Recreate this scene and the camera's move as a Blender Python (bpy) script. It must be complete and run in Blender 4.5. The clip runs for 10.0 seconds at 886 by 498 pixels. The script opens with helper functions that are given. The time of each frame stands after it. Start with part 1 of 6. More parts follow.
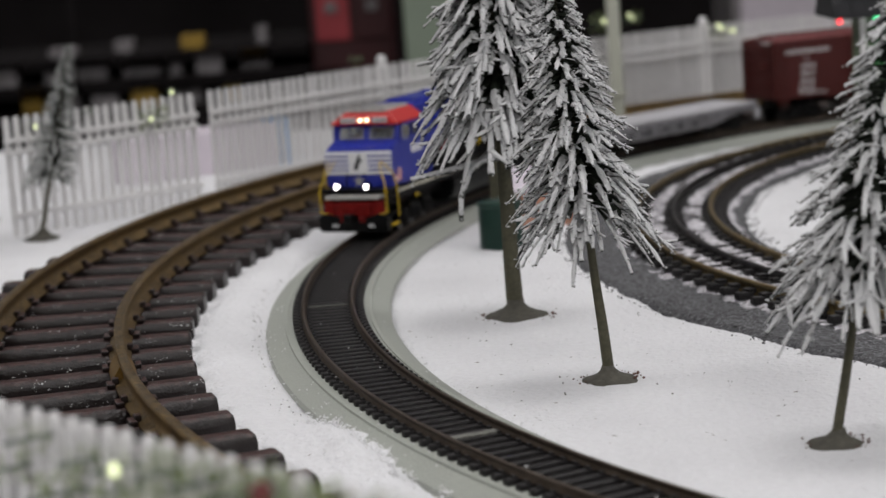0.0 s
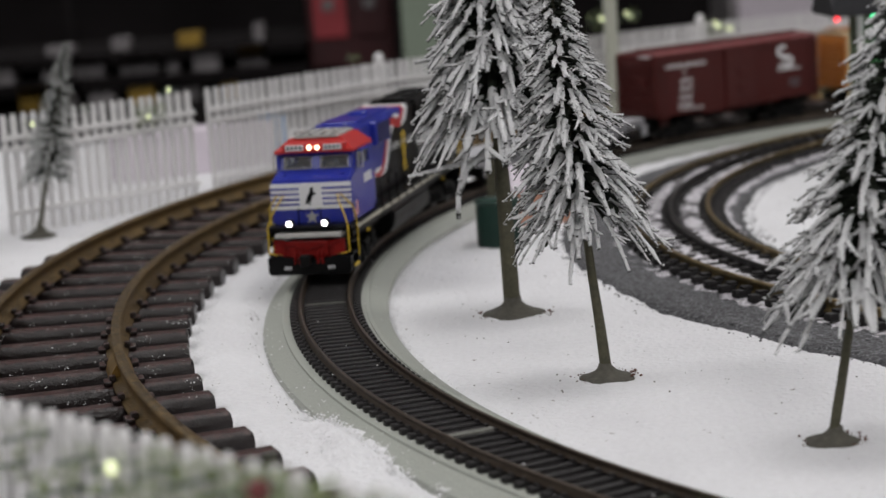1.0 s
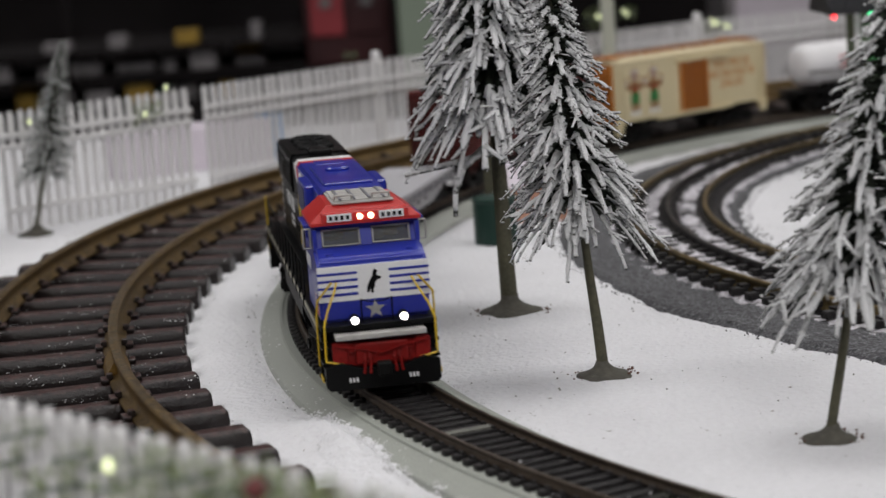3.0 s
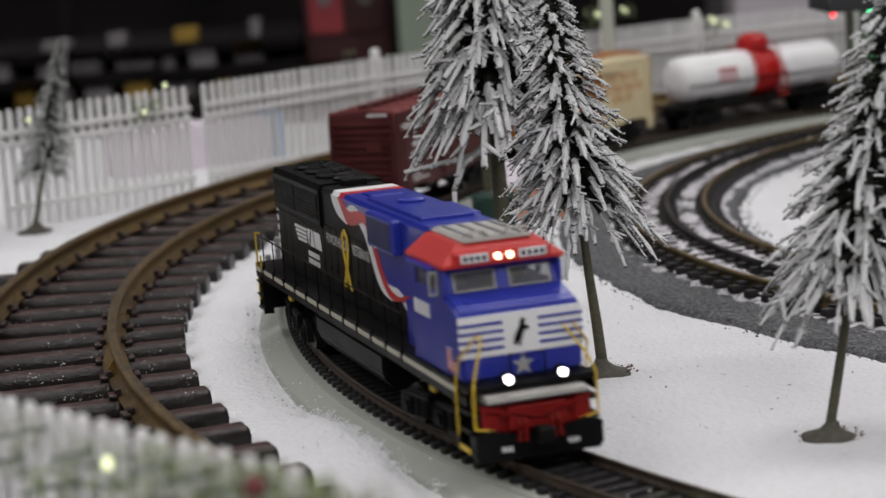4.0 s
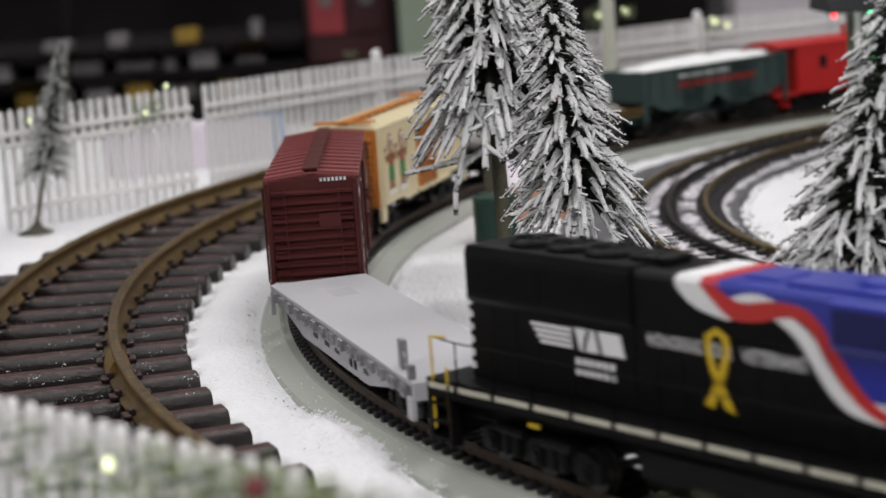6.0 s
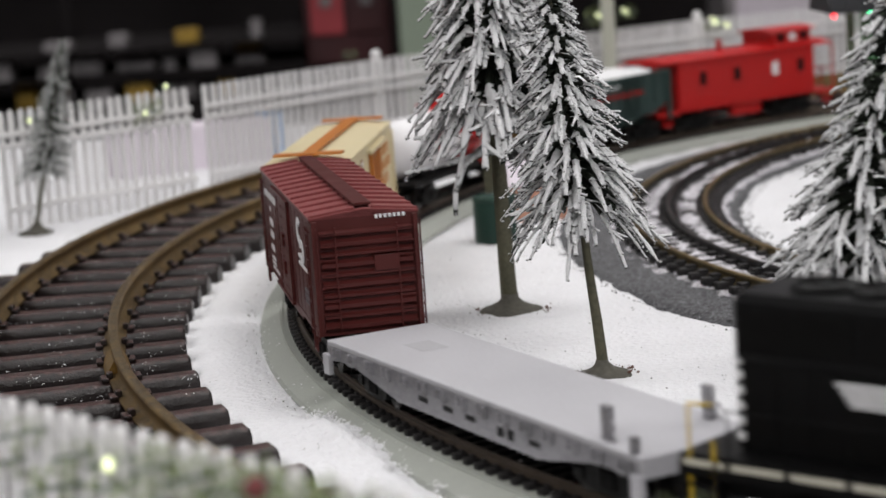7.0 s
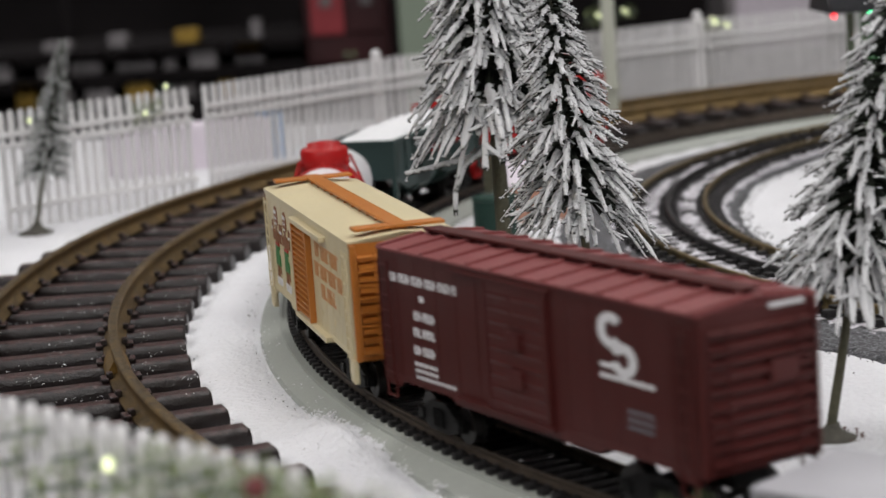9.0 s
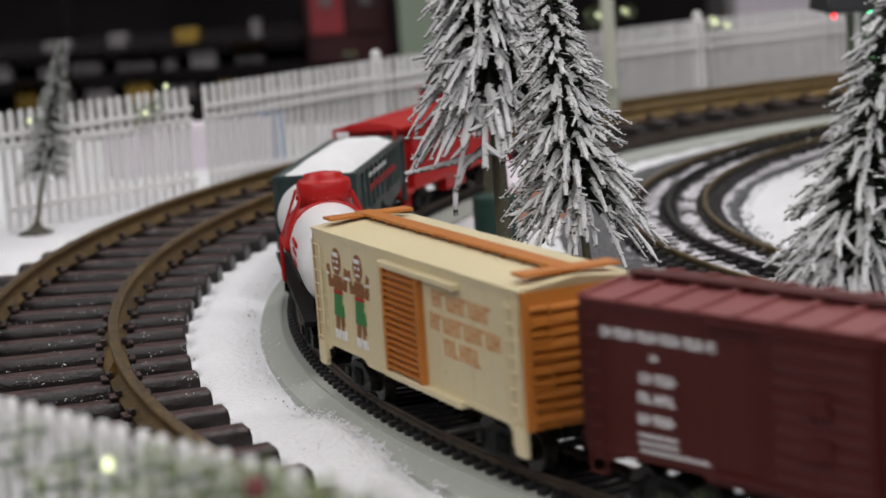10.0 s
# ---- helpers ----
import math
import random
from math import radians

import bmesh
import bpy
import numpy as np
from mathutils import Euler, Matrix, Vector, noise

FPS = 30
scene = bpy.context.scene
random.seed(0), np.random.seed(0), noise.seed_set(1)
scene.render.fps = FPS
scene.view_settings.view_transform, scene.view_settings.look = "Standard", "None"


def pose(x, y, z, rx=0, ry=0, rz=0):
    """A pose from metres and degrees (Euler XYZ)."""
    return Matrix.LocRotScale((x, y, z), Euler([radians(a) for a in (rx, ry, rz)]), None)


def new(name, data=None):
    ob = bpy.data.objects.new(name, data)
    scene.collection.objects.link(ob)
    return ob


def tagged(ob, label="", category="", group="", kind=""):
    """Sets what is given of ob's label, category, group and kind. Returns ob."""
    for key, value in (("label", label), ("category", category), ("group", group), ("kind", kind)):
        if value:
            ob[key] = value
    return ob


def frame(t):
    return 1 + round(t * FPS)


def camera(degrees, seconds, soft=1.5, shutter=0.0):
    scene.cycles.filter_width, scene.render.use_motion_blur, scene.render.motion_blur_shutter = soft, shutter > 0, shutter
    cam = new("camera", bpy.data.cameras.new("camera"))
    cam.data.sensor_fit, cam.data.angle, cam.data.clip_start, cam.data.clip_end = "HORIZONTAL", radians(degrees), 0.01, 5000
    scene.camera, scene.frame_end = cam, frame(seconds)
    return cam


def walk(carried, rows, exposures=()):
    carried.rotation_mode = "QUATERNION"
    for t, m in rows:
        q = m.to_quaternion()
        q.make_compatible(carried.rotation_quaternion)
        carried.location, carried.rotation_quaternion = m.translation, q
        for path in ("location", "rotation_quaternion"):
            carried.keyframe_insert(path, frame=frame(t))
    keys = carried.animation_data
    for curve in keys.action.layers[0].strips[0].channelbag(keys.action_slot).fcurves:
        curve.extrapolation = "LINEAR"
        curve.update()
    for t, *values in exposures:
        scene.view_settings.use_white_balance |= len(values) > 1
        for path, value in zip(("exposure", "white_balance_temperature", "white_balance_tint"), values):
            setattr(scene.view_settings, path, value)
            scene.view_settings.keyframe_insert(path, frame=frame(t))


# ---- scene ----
MM = 0.001
# ring of the narrow-gauge model railway, millimetres on the table, z = 0 at its rail heads
CX, CY, R = 515.25, 744.34, 559.0
GROUND = -8.0
SPEED = 96.46
START = 3.43135 * R - 64.1 - 7.0 * SPEED  # boxcar centre at the start, arc length


# ---------------------------------------------------------------- camera
def camera_pose(right, down):
    """The camera on its stand, turned by small angles to the right and down."""
    tilt, lean = 0.16112, -0.07055
    fwd = Vector((0, math.cos(tilt), -math.sin(tilt)))
    side, up = Vector((1, 0, 0)), Vector((0, math.sin(tilt), math.cos(tilt)))
    x = side * math.cos(lean) + up * math.sin(lean)
    y = up * math.cos(lean) - side * math.sin(lean)
    m = Matrix((x, y, -fwd)).transposed().to_4x4()
    m.translation = (0, 0, 132.5 * MM)
    return m @ Matrix.Rotation(-right, 4, "Y") @ Matrix.Rotation(-down, 4, "X")


cam = camera(24.88, 10.0, 1.5, 0.5)
cam.data.dof.use_dof = True
cam.data.dof.focus_distance = 0.615
cam.data.dof.aperture_fstop = 16
cam.data.dof.aperture_blades = 7
SWAY = ((0, 0, 0), (0.5, 3, 2.5), (1, 5, 4), (1.5, 6.3, 4), (2, 8, 4.3), (2.5, 9, 5.5), (3.2, 10.5, 9), (4, 11.5, 12),
         (4.5, 11, 13.5), (5, 10, 12), (5.5, 9.5, 11), (6.2, 9.8, 10.2), (7, 10, 10), (8.5, 10, 10), (10, 10, 10))
walk(cam, [(t, camera_pose(a / 3554, b / 3554)) for t, a, b in SWAY],
     [(0, -0.12), (2.0, -0.15), (2.5, -0.14), (4.5, 0.04), (5.5, 0.28), (7.0, 0.29), (7.5, 0.14), (8.0, 0.08), (8.5, 0.08), (9.0, 0.18), (9.5, 0.27), (10, 0.16)])

# ---------------------------------------------------------------- light
world = bpy.data.worlds.new("hall")
scene.world = world
world.use_nodes = True
world.node_tree.nodes["Background"].inputs[0].default_value = (0.9, 0.95, 1.0, 1)
world.node_tree.nodes["Background"].inputs[1].default_value = 0.04


def ceiling_lamp(x, y, watts, sx=1.2, sy=0.6):
    lamp = bpy.data.lights.new("ceiling_lamp", "AREA")
    lamp.shape, lamp.size, lamp.size_y, lamp.energy = "RECTANGLE", sx, sy, watts
    lamp.color = (1.0, 0.98, 0.975)
    ob = new("ceiling_lamp", lamp)
    ob.matrix_world = pose(x, y, 1.72)
    return ob


for lx in (-1.4, 0.5, 2.4):
    for ly, watts in ((-1.3, 27), (0.8, 12), (2.4, 10)):
        ceiling_lamp(lx, ly, watts)


# ---------------------------------------------------------------- materials
def nodes_of(mat):
    return mat.node_tree.nodes, mat.node_tree.links


def paint(name, rgb, rough=0.5, metal=0.0, var=0.15, scale=200.0, bump=0.15, grain=900.0, spec=0.5, coat=0.0):
    """A surface with variation at two scales and fine relief."""
    mat = bpy.data.materials.new(name)
    mat.use_nodes = True
    n, l = nodes_of(mat)
    b = n["Principled BSDF"]
    co = n.new("ShaderNodeTexCoord")
    n1, n2 = n.new("ShaderNodeTexNoise"), n.new("ShaderNodeTexNoise")
    n1.inputs["Scale"].default_value, n2.inputs["Scale"].default_value = scale, grain
    n1.inputs["Detail"].default_value, n2.inputs["Detail"].default_value = 5, 2
    l.new(co.outputs["Object"], n1.inputs["Vector"])
    l.new(co.outputs["Object"], n2.inputs["Vector"])
    add = n.new("ShaderNodeMath")
    add.operation = "ADD"
    l.new(n1.outputs["Fac"], add.inputs[0])
    l.new(n2.outputs["Fac"], add.inputs[1])
    ramp = n.new("ShaderNodeMapRange")
    ramp.inputs[1].default_value, ramp.inputs[2].default_value = 0.6, 1.4
    ramp.inputs[3].default_value, ramp.inputs[4].default_value = 1 - var, 1 + var
    l.new(add.outputs[0], ramp.inputs[0])
    mul = n.new("ShaderNodeMix")
    mul.data_type, mul.blend_type = "RGBA", "MULTIPLY"
    mul.inputs["Factor"].default_value = 1.0
    mul.inputs["A"].default_value = (*rgb, 1)
    l.new(ramp.outputs[0], mul.inputs["B"])
    l.new(mul.outputs["Result"], b.inputs["Base Color"])
    rr = n.new("ShaderNodeMapRange")
    rr.inputs[3].default_value, rr.inputs[4].default_value = max(0.02, rough - 0.12), min(1, rough + 0.12)
    l.new(n1.outputs["Fac"], rr.inputs[0])
    l.new(rr.outputs[0], b.inputs["Roughness"])
    b.inputs["Metallic"].default_value = metal
    b.inputs["Specular IOR Level"].default_value = spec
    b.inputs["Coat Weight"].default_value = coat
    bp = n.new("ShaderNodeBump")
    bp.inputs["Strength"].default_value, bp.inputs["Distance"].default_value = bump, 0.0006
    l.new(n2.outputs["Fac"], bp.inputs["Height"])
    l.new(bp.outputs[0], b.inputs["Normal"])
    return mat


def layered(name, rgb, dust, low, high, rough=0.6, scale=160.0, metal=0.0, var=0.3, upward=0.25):
    """A paint() with another colour broken over upper faces: dusting and painted top light."""
    mat = paint(name, rgb, rough, metal, var, scale, 0.5, 1200)
    n, l = nodes_of(mat)
    b = n["Principled BSDF"]
    src = b.inputs["Base Color"].links[0].from_socket
    geo, sep = n.new("ShaderNodeNewGeometry"), n.new("ShaderNodeSeparateXYZ")
    l.new(geo.outputs["Normal"], sep.inputs[0])
    co, nz = n.new("ShaderNodeTexCoord"), n.new("ShaderNodeTexNoise")
    nz.inputs["Scale"].default_value, nz.inputs["Detail"].default_value = scale * 2.2, 6
    nz.inputs["Roughness"].default_value = 0.75
    l.new(co.outputs["Object"], nz.inputs["Vector"])
    info = n.new("ShaderNodeObjectInfo")
    comb = n.new("ShaderNodeCombineXYZ")
    l.new(info.outputs["Random"], comb.inputs[2])
    vadd = n.new("ShaderNodeVectorMath")
    l.new(co.outputs["Object"], vadd.inputs[0])
    l.new(comb.outputs[0], vadd.inputs[1])
    l.new(vadd.outputs[0], nz.inputs["Vector"])
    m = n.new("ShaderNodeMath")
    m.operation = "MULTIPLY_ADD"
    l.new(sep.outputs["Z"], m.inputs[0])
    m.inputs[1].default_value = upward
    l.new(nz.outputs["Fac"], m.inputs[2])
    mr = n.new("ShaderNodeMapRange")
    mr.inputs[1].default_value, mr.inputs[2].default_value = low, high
    l.new(m.outputs[0], mr.inputs[0])
    mix = n.new("ShaderNodeMix")
    mix.data_type = "RGBA"
    l.new(mr.outputs[0], mix.inputs["Factor"])
    l.new(src, mix.inputs["A"])
    mix.inputs["B"].default_value = (*dust, 1)
    l.new(mix.outputs["Result"], b.inputs["Base Color"])
    return mat


def glow(name, rgb, strength):
    mat = bpy.data.materials.new(name)
    mat.use_nodes = True
    b = mat.node_tree.nodes["Principled BSDF"]
    b.inputs["Base Color"].default_value = (*rgb, 1)
    b.inputs["Emission Color"].default_value = (*rgb, 1)
    b.inputs["Emission Strength"].default_value = strength
    return mat


def glass(name, rgb=(0.85, 0.9, 0.9)):
    mat = bpy.data.materials.new(name)
    mat.use_nodes = True
    b = mat.node_tree.nodes["Principled BSDF"]
    b.inputs["Base Color"].default_value = (*rgb, 1)
    b.inputs["Roughness"].default_value = 0.05
    b.inputs["Transmission Weight"].default_value = 0.9
    return mat


def snow_material(name, white=(0.72, 0.72, 0.74), specks=0.73):
    """Flaky model snow with fine grain and scattered dark crumbs."""
    mat = paint(name, white, 0.8, 0, 0.07, 30, 0.9, 700, 0.25)
    n, l = nodes_of(mat)
    b = n["Principled BSDF"]
    src = b.inputs["Base Color"].links[0].from_socket
    co, v, nz = n.new("ShaderNodeTexCoord"), n.new("ShaderNodeTexNoise"), n.new("ShaderNodeTexNoise")
    v.inputs["Scale"].default_value, v.inputs["Detail"].default_value = 420, 3
    nz.inputs["Scale"].default_value = 25
    l.new(co.outputs["Object"], v.inputs["Vector"])
    l.new(co.outputs["Object"], nz.inputs["Vector"])
    ad = n.new("ShaderNodeMath")
    ad.operation = "MULTIPLY_ADD"
    l.new(nz.outputs["Fac"], ad.inputs[0])
    ad.inputs[1].default_value = 0.25
    l.new(v.outputs["Fac"], ad.inputs[2])
    mr = n.new("ShaderNodeMapRange")
    mr.inputs[1].default_value, mr.inputs[2].default_value = specks + 0.125, specks + 0.155
    l.new(ad.outputs[0], mr.inputs[0])
    mix = n.new("ShaderNodeMix")
    mix.data_type = "RGBA"
    l.new(mr.outputs[0], mix.inputs["Factor"])
    l.new(src, mix.inputs["A"])
    mix.inputs["B"].default_value = (0.14, 0.11, 0.08, 1)
    l.new(mix.outputs["Result"], b.inputs["Base Color"])
    return mat


SNOW = snow_material("model_snow")
SNOW_PURE = snow_material("clean_model_snow", (0.74, 0.74, 0.75), 1.5)
DRIFT = layered("patchy_snow", (0.16, 0.15, 0.155), (0.64, 0.62, 0.66), 0.62, 0.8, 0.85, 130, 0, 0.3)
ROADBED = layered("grey_green_roadbed", (0.33, 0.345, 0.31), (0.7, 0.7, 0.7), 0.98, 1.04, 0.6, 200, 0, 0.08)
GRAVEL = layered("grey_gravel_mat", (0.065, 0.065, 0.069), (0.31, 0.31, 0.33), 0.75, 0.93, 0.9, 420, 0, 0.9)
# Tie tops paler, sides near black: overhead light put into the colour.
G_TIE = layered("brown_plastic_tie", (0.009, 0.005, 0.0048), (0.104, 0.053, 0.049), 0.92, 1.34, 0.36, 180, 0, 0.4, 0.6)
BRASS = layered("tarnished_brass", (0.26, 0.175, 0.075), (0.07, 0.052, 0.035), 0.55, 0.85, 0.42, 120, 0.75, 0.4)
BRASS_CLIP = paint("brass_joiner", (0.3, 0.19, 0.06), 0.4, 0.8, 0.45, 300)
HO_TIE = layered("black_plastic_tie", (0.019, 0.0175, 0.018), (0.4, 0.38, 0.37), 0.97, 1.05, 0.42, 500, 0, 0.4)
JOINT = paint("dull_joint_strip", (0.13, 0.13, 0.115), 0.7, 0, 0.5, 300)
HO_RAIL = paint("worn_nickel_rail", (0.11, 0.085, 0.066), 0.36, 0.7, 0.4, 200)
O_RAIL = paint("tarnished_tin_rail", (0.24, 0.18, 0.085), 0.35, 0.8, 0.4, 150)
O_MID = paint("blackened_rail", (0.035, 0.033, 0.033), 0.4, 0.6, 0.3, 150)
FENCE = paint("white_fence_plastic", (0.72, 0.71, 0.71), 0.55, 0, 0.08, 80)
BARK = paint("olive_bark", (0.07, 0.066, 0.04), 0.75, 0, 0.4, 250, 0.6, 800)
STAND = paint("tree_stand_plaster", (0.075, 0.07, 0.056), 0.8, 0, 0.35, 200, 0.8, 600)
def rougher(mat, strength, depth, scale):
    """Coarser relief on an existing surface."""
    for nd in mat.node_tree.nodes:
        if nd.bl_idname == "ShaderNodeBump":
            nd.inputs["Strength"].default_value, nd.inputs["Distance"].default_value = strength, depth
    noises = [nd for nd in mat.node_tree.nodes if nd.bl_idname == "ShaderNodeTexNoise"]
    noises[1].inputs["Scale"].default_value = scale
    return mat


FLOCK = layered("flocked_needles", (0.016, 0.021, 0.013), (0.8, 0.8, 0.81), 0.33, 0.5, 0.95, 420, 0, 0.5)
# Inner twigs: unflocked needles, with the crown's inner shade put into the colour.
NEEDLE = paint("dark_inner_needles", (0.014, 0.019, 0.011), 0.9, 0, 0.5, 400, 0.5)
rougher(FLOCK, 1.0, 0.0012, 1500)
rougher(SNOW, 1.0, 0.0012, 500)
rougher(GRAVEL, 1.0, 0.0022, 520)
FLOCK_THIN = layered("thin_flocked_needles", (0.025, 0.034, 0.025), (0.56, 0.57, 0.56), 0.46, 0.66, 0.9, 380, 0, 0.4)
BLUE = paint("royal_blue_gloss", (0.018, 0.03, 0.31), 0.32, 0, 0.06, 60, 0.03, 500, 0.5, 0.2)
NAVY = paint("dark_navy_grille", (0.006, 0.009, 0.085), 0.5, 0, 0.1, 60, 0.2, 900)
LOCO_BLACK = paint("satin_black", (0.0035, 0.0035, 0.0038), 0.42, 0, 0.15, 60, 0.05, spec=0.15)
def matte(mat, level):
    """Less gloss on an existing surface."""
    mat.node_tree.nodes["Principled BSDF"].inputs["Specular IOR Level"].default_value = level
    return mat


UNDER = layered("grimy_black", (0.005, 0.0048, 0.0048), (0.03, 0.027, 0.024), 0.95, 1.1, 0.5, 300)
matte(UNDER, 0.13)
matte(HO_TIE, 0.25)
matte(G_TIE, 0.45)
LOCO_RED = paint("bright_red_gloss", (0.5, 0.026, 0.024), 0.35, 0, 0.06, 60, 0.03)
PILOT_RED = paint("dusty_red", (0.19, 0.007, 0.006), 0.5, 0, 0.3, 120, 0.1, spec=0.2)
WHITE = paint("white_marking", (0.78, 0.78, 0.79), 0.45, 0, 0.05, 100, 0.03)
CREAM_LINE = paint("cream_line", (0.5, 0.48, 0.4), 0.5, 0, 0.1, 100, 0.03)
YELLOW = paint("safety_yellow", (0.62, 0.42, 0.02), 0.45, 0, 0.1, 100, 0.05)
ROOF_GREY = paint("grey_roof_unit", (0.42, 0.41, 0.39), 0.5, 0, 0.12, 200, 0.1)
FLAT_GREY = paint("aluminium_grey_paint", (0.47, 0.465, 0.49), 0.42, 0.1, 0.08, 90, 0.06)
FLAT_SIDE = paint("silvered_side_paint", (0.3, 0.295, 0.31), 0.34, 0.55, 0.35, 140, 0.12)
FLAT_WORN = paint("worn_deck_paint", (0.4, 0.395, 0.415), 0.5, 0.1, 0.12, 90, 0.06)
FLAT_DARK = paint("shadow_grey_paint", (0.2, 0.2, 0.22), 0.5, 0.1, 0.1, 90)
# Roof red lightened: ceiling light and sheen put into the paint colour.
OXIDE_ROOF = paint("toplit_oxide_red", (0.2, 0.05, 0.05), 0.42, 0, 0.14, 70, 0.06, 700)
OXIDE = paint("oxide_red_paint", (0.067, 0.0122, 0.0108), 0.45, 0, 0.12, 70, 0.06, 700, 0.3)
CREAM = paint("cream_plastic", (0.66, 0.57, 0.36), 0.4, 0, 0.05, 60, 0.04)
ORANGE = paint("orange_brown_plastic", (0.45, 0.155, 0.025), 0.42, 0, 0.1, 60, 0.05)
PRINT_ORANGE = paint("orange_print", (0.55, 0.26, 0.1), 0.5, 0, 0.05, 60)
TANK_WHITE = paint("white_tank_paint", (0.75, 0.74, 0.75), 0.35, 0, 0.05, 60, 0.03)
TOY_RED = paint("toy_red_plastic", (0.42, 0.011, 0.011), 0.35, 0, 0.06, 60, 0.03, spec=0.3)
HOPPER_GREEN = paint("dark_green_paint", (0.022, 0.045, 0.042), 0.42, 0, 0.1, 60, 0.05)
CAN_GREEN = paint("bottle_green_plastic", (0.012, 0.04, 0.03), 0.4, 0, 0.15, 120)
LEAF = paint("garland_green", (0.22, 0.27, 0.12), 0.45, 0.1, 0.4, 300)
BERRY = paint("red_berry", (0.13, 0.02, 0.02), 0.4)
BROWN = paint("gingerbread_brown", (0.24, 0.09, 0.03), 0.5)
LEAF_GREEN = paint("printed_green", (0.03, 0.19, 0.05), 0.5)
STEEL = paint("wheel_steel", (0.022, 0.02, 0.019), 0.4, 0.5, 0.25, 300)
GLASS = glass("cab_glass", (0.8, 0.83, 0.84))
CAB_TAN = paint("tan_cab_interior", (0.32, 0.25, 0.17), 0.6, 0, 0.15, 120)
WARM = glow("warm_headlight", (1.0, 0.78, 0.5), 5.0)
DITCH = glow("ditch_light", (1.0, 0.93, 0.9), 9)
BULB = glow("fairy_bulb", (0.85, 0.92, 0.55), 1.1)
RED_LAMP = glow("red_signal", (1.0, 0.05, 0.06), 3)
GREEN_LAMP = glow("green_signal", (0.05, 1.0, 0.35), 3)
SHINGLE = paint("dark_shingle", (0.022, 0.022, 0.025), 0.7, 0, 0.3, 150)
SIDING = paint("sage_siding", (0.11, 0.16, 0.09), 0.6, 0, 0.1, 100)
SALMON = paint("salmon_plaster", (0.5, 0.27, 0.19), 0.7, 0, 0.1, 100)
LILAC = paint("pale_lilac_roof", (0.62, 0.56, 0.62), 0.7, 0, 0.1, 100)
PALE_BLUE = paint("light_blue_card", (0.12, 0.32, 0.6), 0.6, 0, 0.1, 60)
SCRAP = paint("red_brown_bark", (0.1, 0.045, 0.03), 0.8)
CREAM_POST = paint("pale_cream_paint", (0.5, 0.51, 0.43), 0.6, 0, 0.1, 60)
HALL_DARK = paint("dark_curtain", (0.014, 0.012, 0.0125), 0.95, 0, 0.6, 6, spec=0.1)
HALL_FLOOR = paint("dark_carpet", (0.03, 0.027, 0.027), 0.95, 0, 0.3, 8)
CEILING = paint("ceiling_white", (0.7, 0.7, 0.7), 0.9, 0, 0.05, 4)
TABLE = paint("table_side", (0.2, 0.2, 0.2), 0.8, 0, 0.1, 10)
BOX_GREY = paint("grey_carton", (0.21, 0.195, 0.2), 0.7, 0, 0.6, 40)
BOX_YELLOW = paint("ochre_carton", (0.32, 0.2, 0.03), 0.7, 0, 0.5, 30)
BOX_RED = paint("crimson_locker", (0.34, 0.04, 0.05), 0.6, 0, 0.3, 14)
LOCKER_DARK = paint("dark_maroon_locker", (0.045, 0.007, 0.009), 0.6, 0, 0.4, 14)
PANEL_GREEN = paint("pale_green_panel", (0.3, 0.36, 0.28), 0.7, 0, 0.12, 10)


# ---------------------------------------------------------------- mesh helpers (millimetres)
def part(name, bm, mat, parent=None, label="", smooth=False, at=None):
    bmesh.ops.scale(bm, vec=(MM, MM, MM), verts=bm.verts)
    bmesh.ops.recalc_face_normals(bm, faces=bm.faces)
    me = bpy.data.meshes.new(name)
    bm.to_mesh(me)
    bm.free()
    if smooth:
        for f in me.polygons:
            f.use_smooth = True
    for m in (mat if isinstance(mat, (list, tuple)) else (mat,)):
        me.materials.append(m)
    ob = new(name, me)
    if parent is not None:
        ob.parent = parent
    if at is not None:
        ob.matrix_basis = at
    if label:
        tagged(ob, label)
    return ob


def thing(name, label, category, at=None, group="", kind=""):
    ob = tagged(new(name), label, category, group, kind)
    ob.empty_display_size = 0.01
    if at is not None:
        ob.matrix_basis = at
    return ob


def mpose(x, y, z, rx=0, ry=0, rz=0):
    return pose(x * MM, y * MM, z * MM, rx, ry, rz)


def box(bm, x0, x1, y0, y1, z0, z1, bevel=0.0, index=0):
    vs = [bm.verts.new(c) for c in ((x0, y0, z0), (x1, y0, z0), (x1, y1, z0), (x0, y1, z0), (x0, y0, z1), (x1, y0, z1), (x1, y1, z1), (x0, y1, z1))]
    fs = [bm.faces.new([vs[i] for i in q]) for q in ((0, 3, 2, 1), (4, 5, 6, 7), (0, 1, 5, 4), (1, 2, 6, 5), (2, 3, 7, 6), (3, 0, 4, 7))]
    for f in fs:
        f.material_index = index
    if bevel:
        es = list({e for f in fs for e in f.edges})
        bmesh.ops.bevel(bm, geom=es, offset=bevel, segments=2, affect="EDGES", profile=0.5)
    return bm


